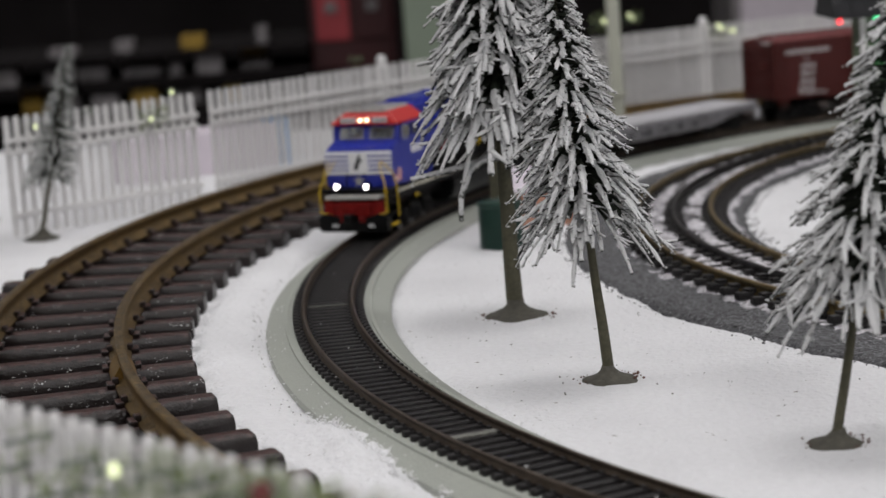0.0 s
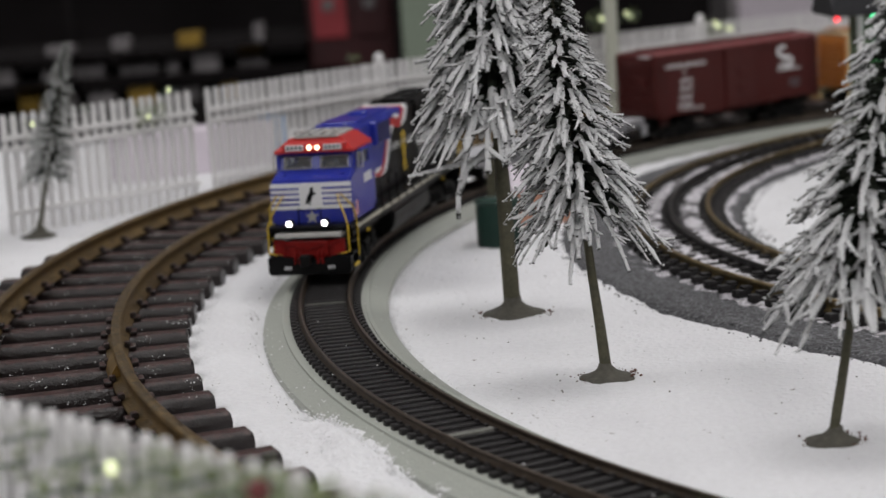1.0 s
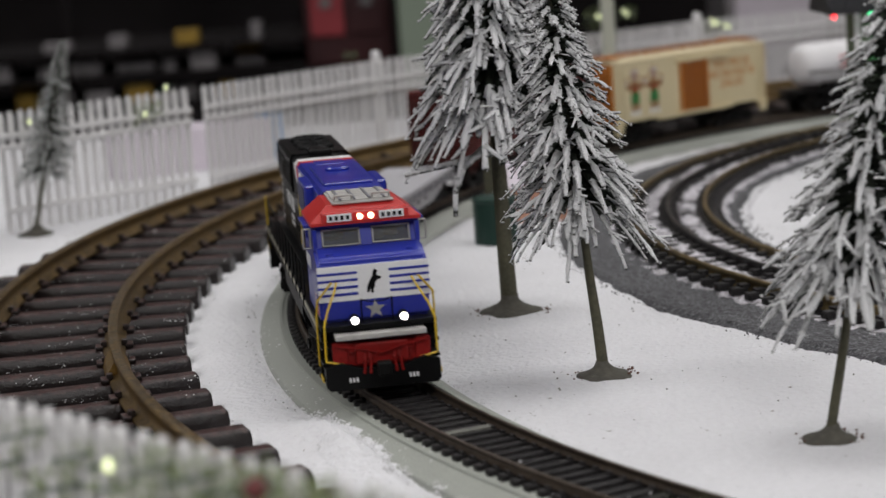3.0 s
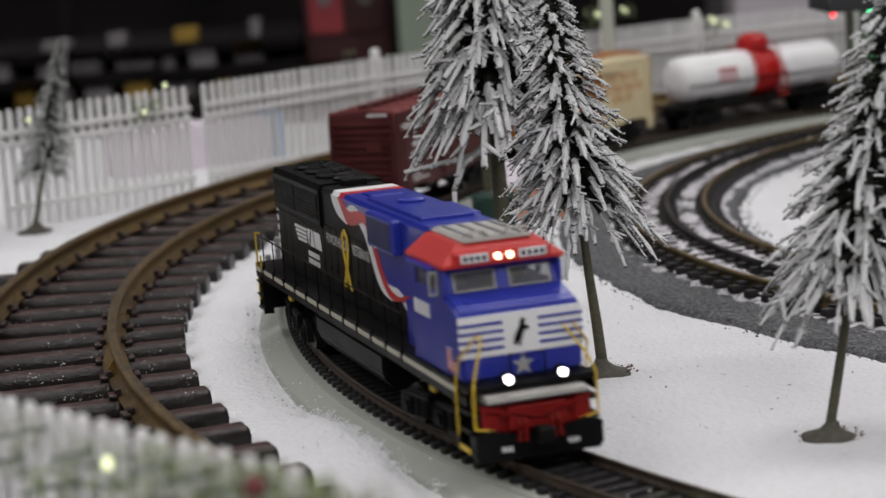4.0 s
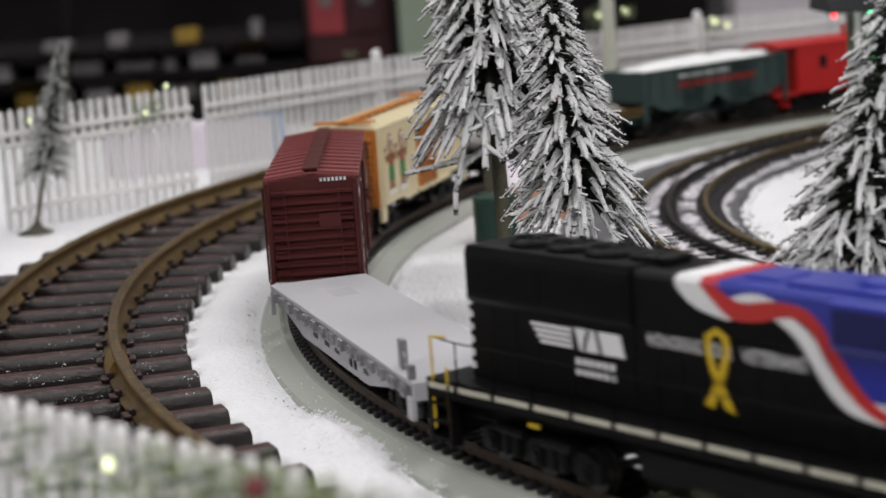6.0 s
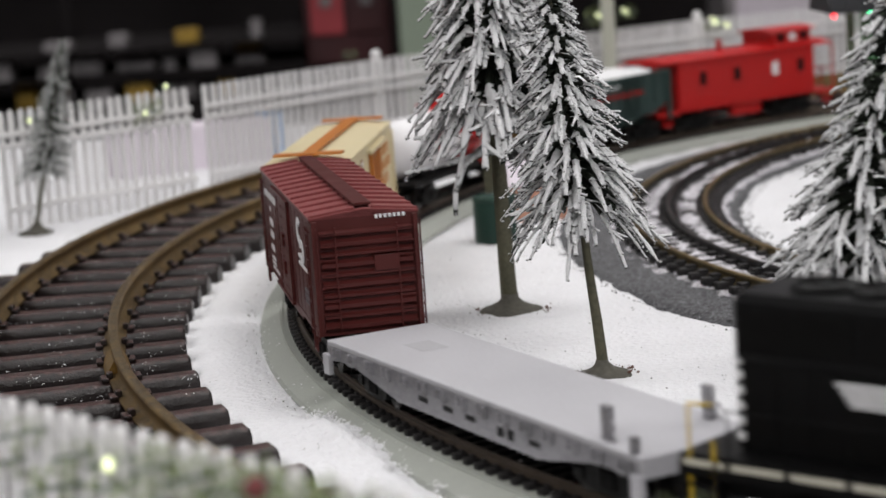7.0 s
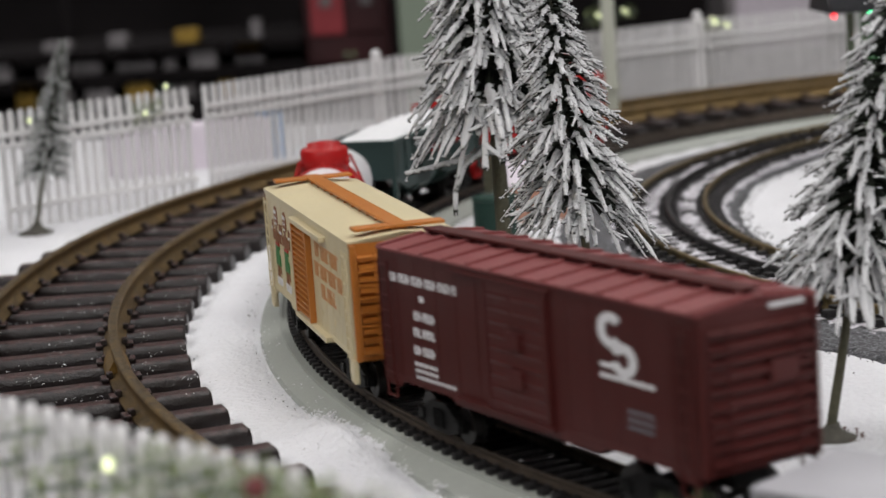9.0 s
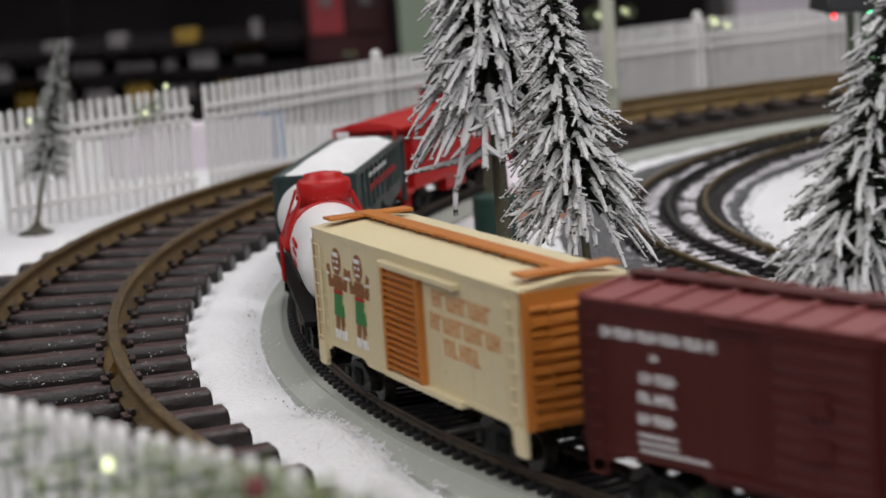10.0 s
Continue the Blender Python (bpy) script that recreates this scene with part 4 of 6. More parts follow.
def gingerbread_car():
    half = 45.0
    L, W, zb, ze = 134.0, 31.0, 11.5, 46.0
    car = vehicle("billboard_boxcar", "cream toy boxcar with orange doors, ends and roof walk", "train car", -155.7, half)
    box_car_body(car, L, W, zb, ze, CREAM, ORANGE, CREAM, ORANGE, False)
    w = W / 2
    for s in (-1, 1):
        bm = box(BM(), -12, 10, min(s * w, s * (w + 0.7)), max(s * w, s * (w + 0.4)), zb + 2.5, ze - 4)
        door = part("door", bm, ORANGE, car, "louvred orange door")
        for i in range(15):
            z = zb + 4 + (ze - zb - 9.5) * i / 14
            part("louvre", prism(BM(), [(s * (w + 0.2), z - 0.75), (s * (w + 1.9), z - 0.5), (s * (w + 1.9), z + 0.05), (s * (w + 0.2), z + 0.3)], "X", -11.4, 9.4), ORANGE, door)
        for u in (-12, 10):
            part("door_stile", box(BM(), u - 0.8, u + 0.8, s * w - 1.9, s * w + 1.9, zb + 2.5, ze - 4), ORANGE, door)
        for z0, z1 in ((ze - 4, ze - 2.4), (zb + 0.8, zb + 2.4)):
            lo, hi = (-14, 34) if s < 0 else (-34, 14)
            part("door_track", box(BM(), lo, hi, s * w - 2.1, s * w + 2.1, z0, z1, 0.2), CREAM, car)
        for u in (-60, -46, -30, 22, 40, 58):
            for z in (zb + 7, zb + 15, zb + 23):
                part("rivet_tab", box(BM(), u - 0.5, u + 0.5, s * w - 0.3, s * w + 0.3, z, z + 1.6), CREAM, car)
        for u in (-s * -49, -s * -33):
            y0, y1 = s * w - 0.3, s * w + 0.3
            bm = BM()
            prism(bm, [(u + 3.1 * math.cos(a * math.pi / 8), 38.6 + 3.9 * math.sin(a * math.pi / 8)) for a in range(16)], "Y", y0, y1)
            prism(bm, [(u - 3, 34.6), (u + 3, 34.6), (u + 2.6, 29.5), (u - 2.6, 29.5)], "Y", y0, y1)
            for e in (-1, 1):
                prism(bm, [(u + e * 2, 34.4), (u + e * 4.8, 32.6), (u + e * 6.0, 37.4), (u + e * 7.6, 36.8), (u + e * 6.6, 30.6), (u + e * 2.6, 31)], "Y", y0, y1)
                prism(bm, [(u + e * 0.5, 23), (u + e * 2.9, 23), (u + e * 3.4, 18.6), (u + e * 1.1, 18.6)], "Y", y0, y1)
            part("biscuit_shape", bm, BROWN, car, "plain brown biscuit shape")
            top = 34.0 if abs(u + s * 33) < 1 else 29.6
            part("biscuit_clothes", prism(BM(), [(u - 2.8, top), (u + 2.8, top), (u + 3.6, 22.8), (u - 3.6, 22.8)], "Y", s * w - 0.4, s * w + 0.4), LEAF_GREEN, car, "printed green block")
            part("biscuit_belt", box(BM(), u - 2.9, u + 2.9, s * w - 0.45, s * w + 0.45, 29.4, 30.3), TOY_RED, car, "printed red band")
            bm = BM()
            box(bm, u - 2.0, u + 2.0, s * w - 0.42, s * w + 0.42, 40.0, 41.2)
            box(bm, u - 1.5, u + 1.5, s * w - 0.42, s * w + 0.42, 36.4, 37.0)
            for e in (-1, 1):
                box(bm, u + e * 1.3 - 0.5, u + e * 1.3 + 0.5, s * w - 0.42, s * w + 0.42, 38.2, 39)
                box(bm, u + e * 2.5 - 1.5, u + e * 2.5 + 1.5, s * w - 0.42, s * w + 0.42, 16.2, 18.8)
                box(bm, u + e * 6.8 - 0.9, u + e * 6.8 + 0.9, s * w - 0.42, s * w + 0.42, 34.2, 35)
            part("icing_marks", bm, WHITE, car, "white printed icing marks")
    k = w + 0.1
    bars("lettering", [(17, 52, 35.6, 40, k), (15, 56, 29.6, 34, k), (23, 45, 23.8, 28.2, k)], PRINT_ORANGE, car, "orange printed lettering")
    for s in (-1, 1):
        bm = box(BM(), min(s * (L / 2 - 9), s * (L / 2 - 3)), max(s * (L / 2 - 9), s * (L / 2 - 3)), -13, 13, ze + 2.6, ze + 3.5, 0.15)
        part("roof_platform", bm, ORANGE, car, "orange cross walk at the roof end")
        for e in (-1, 1):
            part("corner_step", box(BM(), s * (L / 2 - 3.2) - 2.6, s * (L / 2 - 3.2) + 2.6, e * w - 0.9, e * w + 0.7, zb - 5, zb + 2, 0.3), CREAM, car)
    for x in (half, -half):
        freight_truck(car, x, swivel_of(half) * (1 if x > 0 else -1))
    return car


def flatcar():
    half = 60.0
    L, W = 163.0, 33.0
    h, w = L / 2, W / 2
    zt = 15.5
    car = vehicle("flatcar", "empty light grey model flatcar with deep fish-belly sides", "train car", 161.5, half)
    bm = box(BM(), -h, h, -w, w, zt - 1.4, zt, 0.3)
    part("deck", bm, FLAT_GREY, car, "smooth pale grey deck")
    for s in (-1, 1):
        bm = prism(BM(), [(-h, zt - 1.4), (-h, zt - 5), (-h + 17, zt - 5), (-h + 44, zt - 9.8), (h - 44, zt - 9.8), (h - 17, zt - 5), (h, zt - 5), (h, zt - 1.4)], "Y", min(s * w, s * (w - 1.6)), max(s * w, s * (w - 1.6)))
        for i in range(15):
            u = -h + 6 + (L - 12) * i / 14
            box(bm, u - 2.1, u - 1.0, s * w - 1.2, s * w + 1.2, zt - 4.8, zt - 1.5, 0.25)
            box(bm, u + 1.0, u + 2.1, s * w - 1.2, s * w + 1.2, zt - 4.8, zt - 1.5, 0.25)
            box(bm, u - 1.2, u + 1.2, s * w - 1.2, s * w + 0.9, zt - 4.8, zt - 3.9)
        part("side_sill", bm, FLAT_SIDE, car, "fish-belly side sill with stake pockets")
        bm = BM()
        for u in (19.5, 24.6):
            box(bm, u - 1.3, u + 1.3, s * w - 0.25, s * w + 0.25, zt - 7.8, zt - 5.2)
        for u in (-22, -8, 4, 36):
            box(bm, u - 2.4, u + 2.4, s * w - 0.15, s * w + 0.15, zt - 7, zt - 5.6)
        part("side_marking", bm, LOCO_BLACK, car)
    bm = box(BM(), -h + 3, h - 3, -6, 6, 6.5, zt - 1.4, 0.3)
    for u in (-70, 70):
        box(bm, u - 2, u + 2, -14, 14, 9, zt - 1.4)
    part("underframe", bm, UNDER, car)
    for s in (-1, 1):
        bm = box(BM(), s * h - 0.8, s * h + 0.8, -w, w, zt - 5, zt, 0.2)
        for e in (-1, 1):
            box(bm, s * h - 3, s * h + 1, e * w - 0.8, e * w + 0.8, zt - 10, zt - 4, 0.2)
        part("end_sill", bm, FLAT_GREY, car)
        coupler(car, s * (h - 1))
    for e in (-1, 1):
        bm = box(BM(), h - 18.5, h - 15.5, e * (w - 3) - 1, e * (w - 3) + 1, zt, zt + 8, 0.3)
        box(bm, h - 4, h - 2, e * (w - 1) - 1, e * (w - 1) + 1, zt, zt + 4, 0.3)
        for z in (zt + 2.4, zt + 5.2):
            tube(bm, (h - 17, e * (w - 3), z), (h - 13, e * (w - 2.4), z - 1.6), 0.4, n=6)
        part("stanchion", bm, FLAT_SIDE, car, "grey stub post at the deck end")
    part("deck_patch", box(BM(), -60, -48, -3, 5, zt + 0.004, zt + 0.05), FLAT_WORN, car, "faint worn patch on the deck")
    for x in (half, -half):
        freight_truck(car, x, swivel_of(half) * (1 if x > 0 else -1))
    return car


def tank_car():
    half = 50.0
    L = 140.0
    h = L / 2
    car = vehicle("tank_car", "white toy tank car with a red dome and band", "train car", -318.0, half)
    bm = BM()
    rr, zc = 13.6, 27.5
    lathe(bm, [(4, -h + 5), (9.5, -h + 6.2), (12.6, -h + 9), (rr, -h + 13), (rr, h - 13), (12.6, h - 9), (9.5, h - 6.2), (4, h - 5)], 36, 0, zc, "X")
    part("tank", bm, TANK_WHITE, car, "glossy white tank barrel", True)
    bm = lathe(BM(), [(rr + 0.2, -9.5), (rr + 0.7, -9.2), (rr + 0.7, 9.2), (rr + 0.2, 9.5)], 36, 0, zc, "X")
    part("band", bm, TOY_RED, car, "wide red band", True)
    bm = lathe(BM(), [(9.2, zc + 9), (9.2, zc + 19.5), (8.4, zc + 20.5), (6.5, zc + 21), (6.5, zc + 22.3), (2, zc + 23)], 28)
    for k in range(12):
        a = k * math.pi / 6
        tube(bm, (9.3 * math.cos(a), 9.3 * math.sin(a), zc + 14), (9.3 * math.cos(a), 9.3 * math.sin(a), zc + 15.5), 0.6, n=6)
    part("dome", bm, TOY_RED, car, "red filling dome", True)
    for s in (-1, 1):
        bm = box(BM(), -12, 12, min(s * 9, s * 15.5), max(s * 9, s * 15.5), zc - 0.8, zc + 0.4, 0.2)
        path_tube(bm, [(-12, s * 15.4, zc), (-12, s * 15.4, zc - 14), (-6, s * 15.4, zc - 14), (-6, s * 15.4, zc)], 0.6, 6)
        path_tube(bm, [(-12, s * 15, zc), (-10, s * 9, zc + 16), (10, s * 9, zc + 16), (12, s * 15, zc)], 0.5, 6)
        part("platform", bm, TOY_RED, car, "red side platform with ladder")
        bm = BM()
        for x0, z0 in ((26, zc + 4), (26, zc + 1), (26, zc - 2)):
            for i in range(5):
                u = x0 + i * 3
                box(bm, u, u + 2.2, s * (rr - 0.3) - 0.35, s * (rr - 0.3) + 0.35, z0, z0 + 1.6)
        part("lettering", bm, TOY_RED, car, "red printed lettering")
        path = [(-h + 6, s * 14, zc - 3), (h - 6, s * 14, zc - 3)]
        part("handrail", path_tube(BM(), path, 0.5, 6), UNDER, car)
    bm = box(BM(), -h, h, -6, 6, 8.5, 13.5, 0.4)
    box(bm, -h, h, -14.5, 14.5, 11.5, 13.4, 0.3)
    for u in (-46, 46):
        box(bm, u - 5, u + 5, -10, 10, 12, 17, 0.4)
    part("underframe", bm, UNDER, car)
    for s in (-1, 1):
        coupler(car, s * (h - 1))
    for x in (half, -half):
        freight_truck(car, x, swivel_of(half) * (1 if x > 0 else -1))
    return car


def hopper_car():
    half = 41.0
    L, W = 120.0, 31.0
    h, w = L / 2, W / 2
    zb, zt = 11.0, 38.0
    car = vehicle("hopper_car", "dark green toy hopper car heaped with snow", "train car", -466.0, half)
    bm = BM()
    for s in (-1, 1):
        prism(bm, [(-h, zt), (-h, zt - 17), (-h + 16, zb + 4), (-8, zb + 4), (0, zb + 9), (8, zb + 4), (h - 16, zb + 4), (h, zt - 17), (h, zt)], "Y", min(s * w, s * (w - 1)), max(s * w, s * (w - 1)))
        for i in range(11):
            u = -h + 4 + (L - 8) * i / 10
            box(bm, u - 0.6, u + 0.6, s * w - 0.8, s * w + 0.8, zt - 17, zt - 0.5)
        box(bm, -h - 0.5, h + 0.5, s * w - 1.1, s * w + 1.1, zt - 1.6, zt + 0.3, 0.2)
        prism(bm, [(s * w, zt - 1), (s * w, zb + 3), (s * (w - 10), zb - 3), (s * (w - 10), zb)], "X", -30, -12)
        prism(bm, [(s * w, zt - 1), (s * w, zb + 3), (s * (w - 10), zb - 3), (s * (w - 10), zb)], "X", 12, 30)
        box(bm, min(s * (h - 0.6), s * (h + 0.4)), max(s * (h - 0.6), s * (h + 0.4)), -w, w, zt - 17, zt)
        box(bm, min(s * (h + 0.3), s * (h + 1.2)), max(s * (h + 0.3), s * (h + 1.2)), -w, w, zt - 1.8, zt + 0.4, 0.2)
        for e in (-1, 1):
            box(bm, s * h - 1.2, s * h + 1.2, e * w - 1, e * w + 1, zb - 1, zt)
    box(bm, -h, h, -3, 3, 8, 12)
    part("body", bm, HOPPER_GREEN, car, "dark green ribbed hopper body")
    bars("lettering", [(-34, 34, 27, 29.6, w + 0.7)], TOY_RED, car, "red printed lettering")
    bars("small_lettering", [(-34, 10, 32.6, 34, w + 0.7)], WHITE, car, "small white lettering")
    bm = BM()
    nx, ny = 50, 14
    grid = []
    for i in range(nx + 1):
        row = []
        for j in range(ny + 1):
            u, v = -1 + 2 * i / nx, -1 + 2 * j / ny
            z = zt - 1.2 + 5.2 * (1 - u ** 4) * (1 - v ** 2) + 1.4 * noise.noise((i / 5, j / 4, 3)) + 0.5 * noise.noise((i / 1.7, j / 1.7, 8))
            row.append(bm.verts.new((u * (h - 0.8), v * (w - 1), z)))
        grid.append(row)
    for i in range(nx):
        for j in range(ny):
            bm.faces.new((grid[i][j], grid[i + 1][j], grid[i + 1][j + 1], grid[i][j + 1]))
    part("snow_load", bm, SNOW_PURE, car, "heaped load of white snow", True)
    for s in (-1, 1):
        coupler(car, s * (h - 1))
    for x in (half, -half):
        freight_truck(car, x, swivel_of(half) * (1 if x > 0 else -1))
    return car


def caboose():
    half = 42.0
    W = 31.0
    h, w = 57.0, W / 2
    car = vehicle("caboose", "bright red toy caboose with a roof cupola", "train car", -589.0, half)
    zb, ze = 12.0, 41.0
    body = part("body", box(BM(), -h, h, -w, w, zb, ze, 0.4), TOY_RED, car, "red plank-sided body")
    for s in (-1, 1):
        for i in range(26):
            u = -h + 2 + (2 * h - 4) * i / 25
            part("plank_seam", box(BM(), u - 0.2, u + 0.2, s * w - 0.2, s * w + 0.2, zb + 1, ze - 1), TOY_RED, body)
    bm = prism(BM(), [(-w - 1.6, ze - 0.5), (w + 1.6, ze - 0.5), (w + 1.4, ze + 0.5), (w * 0.55, ze + 2.4), (0, ze + 3), (-w * 0.55, ze + 2.4), (-w - 1.4, ze + 0.5)], "X", -h - 14, h + 14)
    part("roof", bm, TOY_RED, car, "red curved roof overhanging both platforms")
    bm = box(BM(), -57, -25, -w + 2.5, w - 2.5, ze, ze + 9.6, 0.4)
    prism(bm, [(-w + 0.5, ze + 9.6), (w - 0.5, ze + 9.6), (w * 0.5, ze + 11.6), (0, ze + 12.1), (-w * 0.5, ze + 11.6)], "X", -61, -21)
    part("chimney", tube(BM(), (14, 6, ze + 2), (14, 6, ze + 9), 1.6, n=10), TOY_RED, car)
    part("cupola", bm, TOY_RED, car, "red roof cupola")
    for s in (-1, 1):
        for u in (-44, -22, 10, 38):
            bm = box(BM(), u - 3.6, u + 3.6, s * w - 0.8, s * w + 0.6, 25, 35, 0.2)
            win = part("window", bm, TOY_RED, car)
            part("pane", box(BM(), u - 2.6, u + 2.6, s * w - 0.9, s * w + 0.75, 26.2, 33.8), LOCO_BLACK if u != -22 else TANK_WHITE, win)
        for u in (-51, -41, -31):
            part("cupola_pane", box(BM(), u - 2.8, u + 2.8, s * (w - 2.5) - 0.3, s * (w - 2.5) + 0.3, ze + 3.8, ze + 8.4), LOCO_BLACK if u != -41 else TANK_WHITE, car)
        part("underbody_box", box(BM(), -12, 12, min(s * 8, s * 13), max(s * 8, s * 13), 5, 12, 0.5), TOY_RED, car)
        # end platform with rails
        bm = box(BM(), min(s * h, s * (h + 18)), max(s * h, s * (h + 18)), -w, w, zb - 1, zb + 1, 0.2)
        for y in (-w + 1, -5, 5, w - 1):
            tube(bm, (s * (h + 17), y, zb), (s * (h + 17), y, zb + 14 if abs(y) < 6 else ze), 0.7, n=6)
        tube(bm, (s * (h + 17), -w + 1, zb + 13), (s * (h + 17), w - 1, zb + 13), 0.6, n=6)
        for e in (-1, 1):
            box(bm, s * (h + 10) - 3, s * (h + 10) + 3, e * w - 1.5, e * w + 0.5, zb - 7, zb - 5.6)
            box(bm, s * (h + 10) - 3, s * (h + 10) - 2.4, e * w - 1.5, e * w + 0.5, zb - 7, zb)
            box(bm, s * (h + 10) + 2.4, s * (h + 10) + 3, e * w - 1.5, e * w + 0.5, zb - 7, zb)
        part("end_platform", bm, TOY_RED, car, "red end platform with railing and steps")
        coupler(car, s * (h + 15))
    part("underframe", box(BM(), -h - 8, h + 8, -5, 5, 8, 12.2), UNDER, car)
    for x in (half, -half):
        freight_truck(car, x, swivel_of(half) * (1 if x > 0 else -1))
    return car


def six_wheel_truck(car, x, swivel):
    tk = part("truck", box(BM(), -18, 18, -8, 8, 6.5, 10, 0.4), UNDER, car, "black six-wheel truck", at=mpose(x, 0, 0, 0, 0, swivel))
    for s in (-1, 1):
        bm = BM()
        prism(bm, [(-25, 3.4), (-21, 3), (-12, 5), (-4, 3.2), (4, 3.2), (12, 5), (21, 3), (25, 3.4), (25, 8), (20, 9.6), (-20, 9.6), (-25, 8)], "Y", min(s * 10.6, s * 12.6), max(s * 10.6, s * 12.6))
        for u in (-19.5, 0, 19.5):
            box(bm, u - 2.4, u + 2.4, s * 12.6 - 0.8, s * 12.6 + 0.9, 3, 8, 0.4)
            tube(bm, (u, s * 12.6, 5.3), (u, s * 14.2, 5.3), 1.7, n=10)
        for u in (-10, 10):
            tube(bm, (u - 2, s * 13.2, 4), (u - 2, s * 13.2, 9), 1.3, n=8)
            tube(bm, (u + 2, s * 13.2, 4), (u + 2, s * 13.2, 9), 1.3, n=8)
            tube(bm, (u - 6, s * 13.4, 10), (u + 6, s * 13.4, 10), 1.2, n=8)
        part("sideframe", bm, UNDER, tk, "heavy black side frame with springs and brake cylinders")
    for u in (-19.5, 0, 19.5):
        wheelset(tk, u, 5.4)
    return tk


def locomotive():
    half = 72.0
    car = vehicle("diesel_locomotive", "blue and black model diesel locomotive with red cab roof, lit headlights", "locomotive", 365.0, half)
    zw = 20.6
    hw = 9.8   # half width of the hood
    ww = 16.6   # half width of the walkway
    # frame, walkway and sill stripe
    bm = box(BM(), -110, 108, -ww, ww, zw - 1.6, zw, 0.2)
    box(bm, -107, 105, -9, 9, 10, zw - 1.6, 0.3)
    part("frame", bm, LOCO_BLACK, car, "black frame with side walkways")
    for s in (-1, 1):
        part("sill_stripe", box(BM(), -109, 100, s * ww - 0.25, s * ww + 0.25, zw - 2.4, zw - 1.1), CREAM_LINE, car, "thin cream stripe along the sill")
        part("side_sill", box(BM(), -109, 107, s * ww - 0.15, s * ww + 0.15, zw - 4.6, zw - 2.4), LOCO_BLACK, car)
    # long hood in black, with the blue forward part
    def hood_section(k):
        return [(-hw - k, zw), (hw + k, zw), (hw + k, 52.0 + k), (hw - 1.0, 53.0 + k), (-hw + 1.0, 53.0 + k), (-hw - k, 52.0 + k)]
    bm = prism(BM(), hood_section(0), "X", -99.5, 64)
    bmesh.ops.bevel(bm, geom=[e for e in bm.edges if abs(e.verts[0].co.x - e.verts[1].co.x) > 5], offset=0.4, segments=2, affect="EDGES")
    part("long_hood", bm, LOCO_BLACK, car, "satin black long hood")
    # flared radiator section at the rear
    bm = BM()
    prism(bm, [(-hw - 0.9, 41), (-hw - 0.05, 39.4), (hw + 0.05, 39.4), (hw + 0.9, 41), (hw + 0.9, 51.8), (hw, 53.6), (-hw, 53.6), (-hw - 0.9, 51.8)], "X", -99, -41.5)
    part("radiator", bm, LOCO_BLACK, car, "flared black radiator section")
    for s in (-1, 1):
        for u0, u1 in ((-97.5, -71.5), (-69.8, -43)):
            bm = BM()
            box(bm, u0, u1, s * (hw + 0.9) - 0.2, s * (hw + 0.9) + 0.2, 42.3, 50.4)
            for i in range(7):
                z = 42.8 + i * 1.1
                box(bm, u0 + 0.6, u1 - 0.6, s * (hw + 0.9) - 0.4, s * (hw + 0.9) + 0.4, z, z + 0.5)
            part("radiator_grille", bm, UNDER, car, "dark slatted grille")
        # hood doors
        for i in range(14):
            u = -48 + i * 7.4
            bm = box(BM(), u, u + 6.9, s * hw - 0.18, s * hw + 0.18, zw + 2.5, 41.5)
            part("hood_door", box(bm, u + 5.4, u + 6, s * hw - 0.4, s * hw + 0.4, 28, 29.2), LOCO_BLACK, car)
        for i in range(6):
            u = -98 + i * 8.2
            part("hood_door", box(BM(), u, u + 7.9, s * hw - 0.18, s * hw + 0.18, zw + 2, 38.8), LOCO_BLACK, car)
    for u in (-84, -70.6, -57.2):
        bm = lathe(BM(), [(6.8, 53.2), (6.8, 54.4), (6.2, 55.1), (5.4, 55.3), (5.2, 54.6), (1.4, 54.7), (1.2, 55.5), (0.4, 55.6)], 22, u, 0)
        fan = part("roof_fan", bm, LOCO_BLACK, car, "round black roof fan")
        for k in range(8):
            a = k * math.pi / 4
            part("grille_bar", tube(BM(), (u + 1.2 * math.cos(a), 1.2 * math.sin(a), 55.1), (u + 5.8 * math.cos(a), 5.8 * math.sin(a), 55.1), 0.25, n=5), LOCO_BLACK, fan)
    for u in (-46,):
        part("roof_fan", lathe(BM(), [(4.2, 52.8), (4.2, 54.4), (3.4, 55.0), (0.4, 55.1)], 18, u, 0), LOCO_BLACK, car)
    part("exhaust_stack", box(BM(), -40.5, -36, -4, 4, 52.8, 55, 0.5), UNDER, car)

    # wavy bands between the black and the blue, as (x, z) from the roof down
    def flowing(pts, n=6):
        """A smooth line through a few points."""
        out = []
        q = [pts[0]] + pts + [pts[-1]]
        for i in range(1, len(q) - 2):
            for k in range(n):
                t = k / n
                out.append(tuple(0.5 * (2 * q[i][c] + (q[i + 1][c] - q[i - 1][c]) * t + (2 * q[i - 1][c] - 5 * q[i][c] + 4 * q[i + 1][c] - q[i + 2][c]) * t * t
                                        + (3 * q[i][c] - q[i - 1][c] - 3 * q[i + 1][c] + q[i + 2][c]) * t ** 3) for c in (0, 1)))
        return out + [pts[-1]]
    red_low = flowing([(-20, 52.2), (-16.3, 49), (-10.7, 45.5), (-3.1, 45.7), (5.5, 47.7), (11, 45.4), (14.9, 40.3), (18.8, 35.4), (24.7, 30.7), (31.5, 29), (41, 30.4), (47, 30.4), (53, 27.6)])
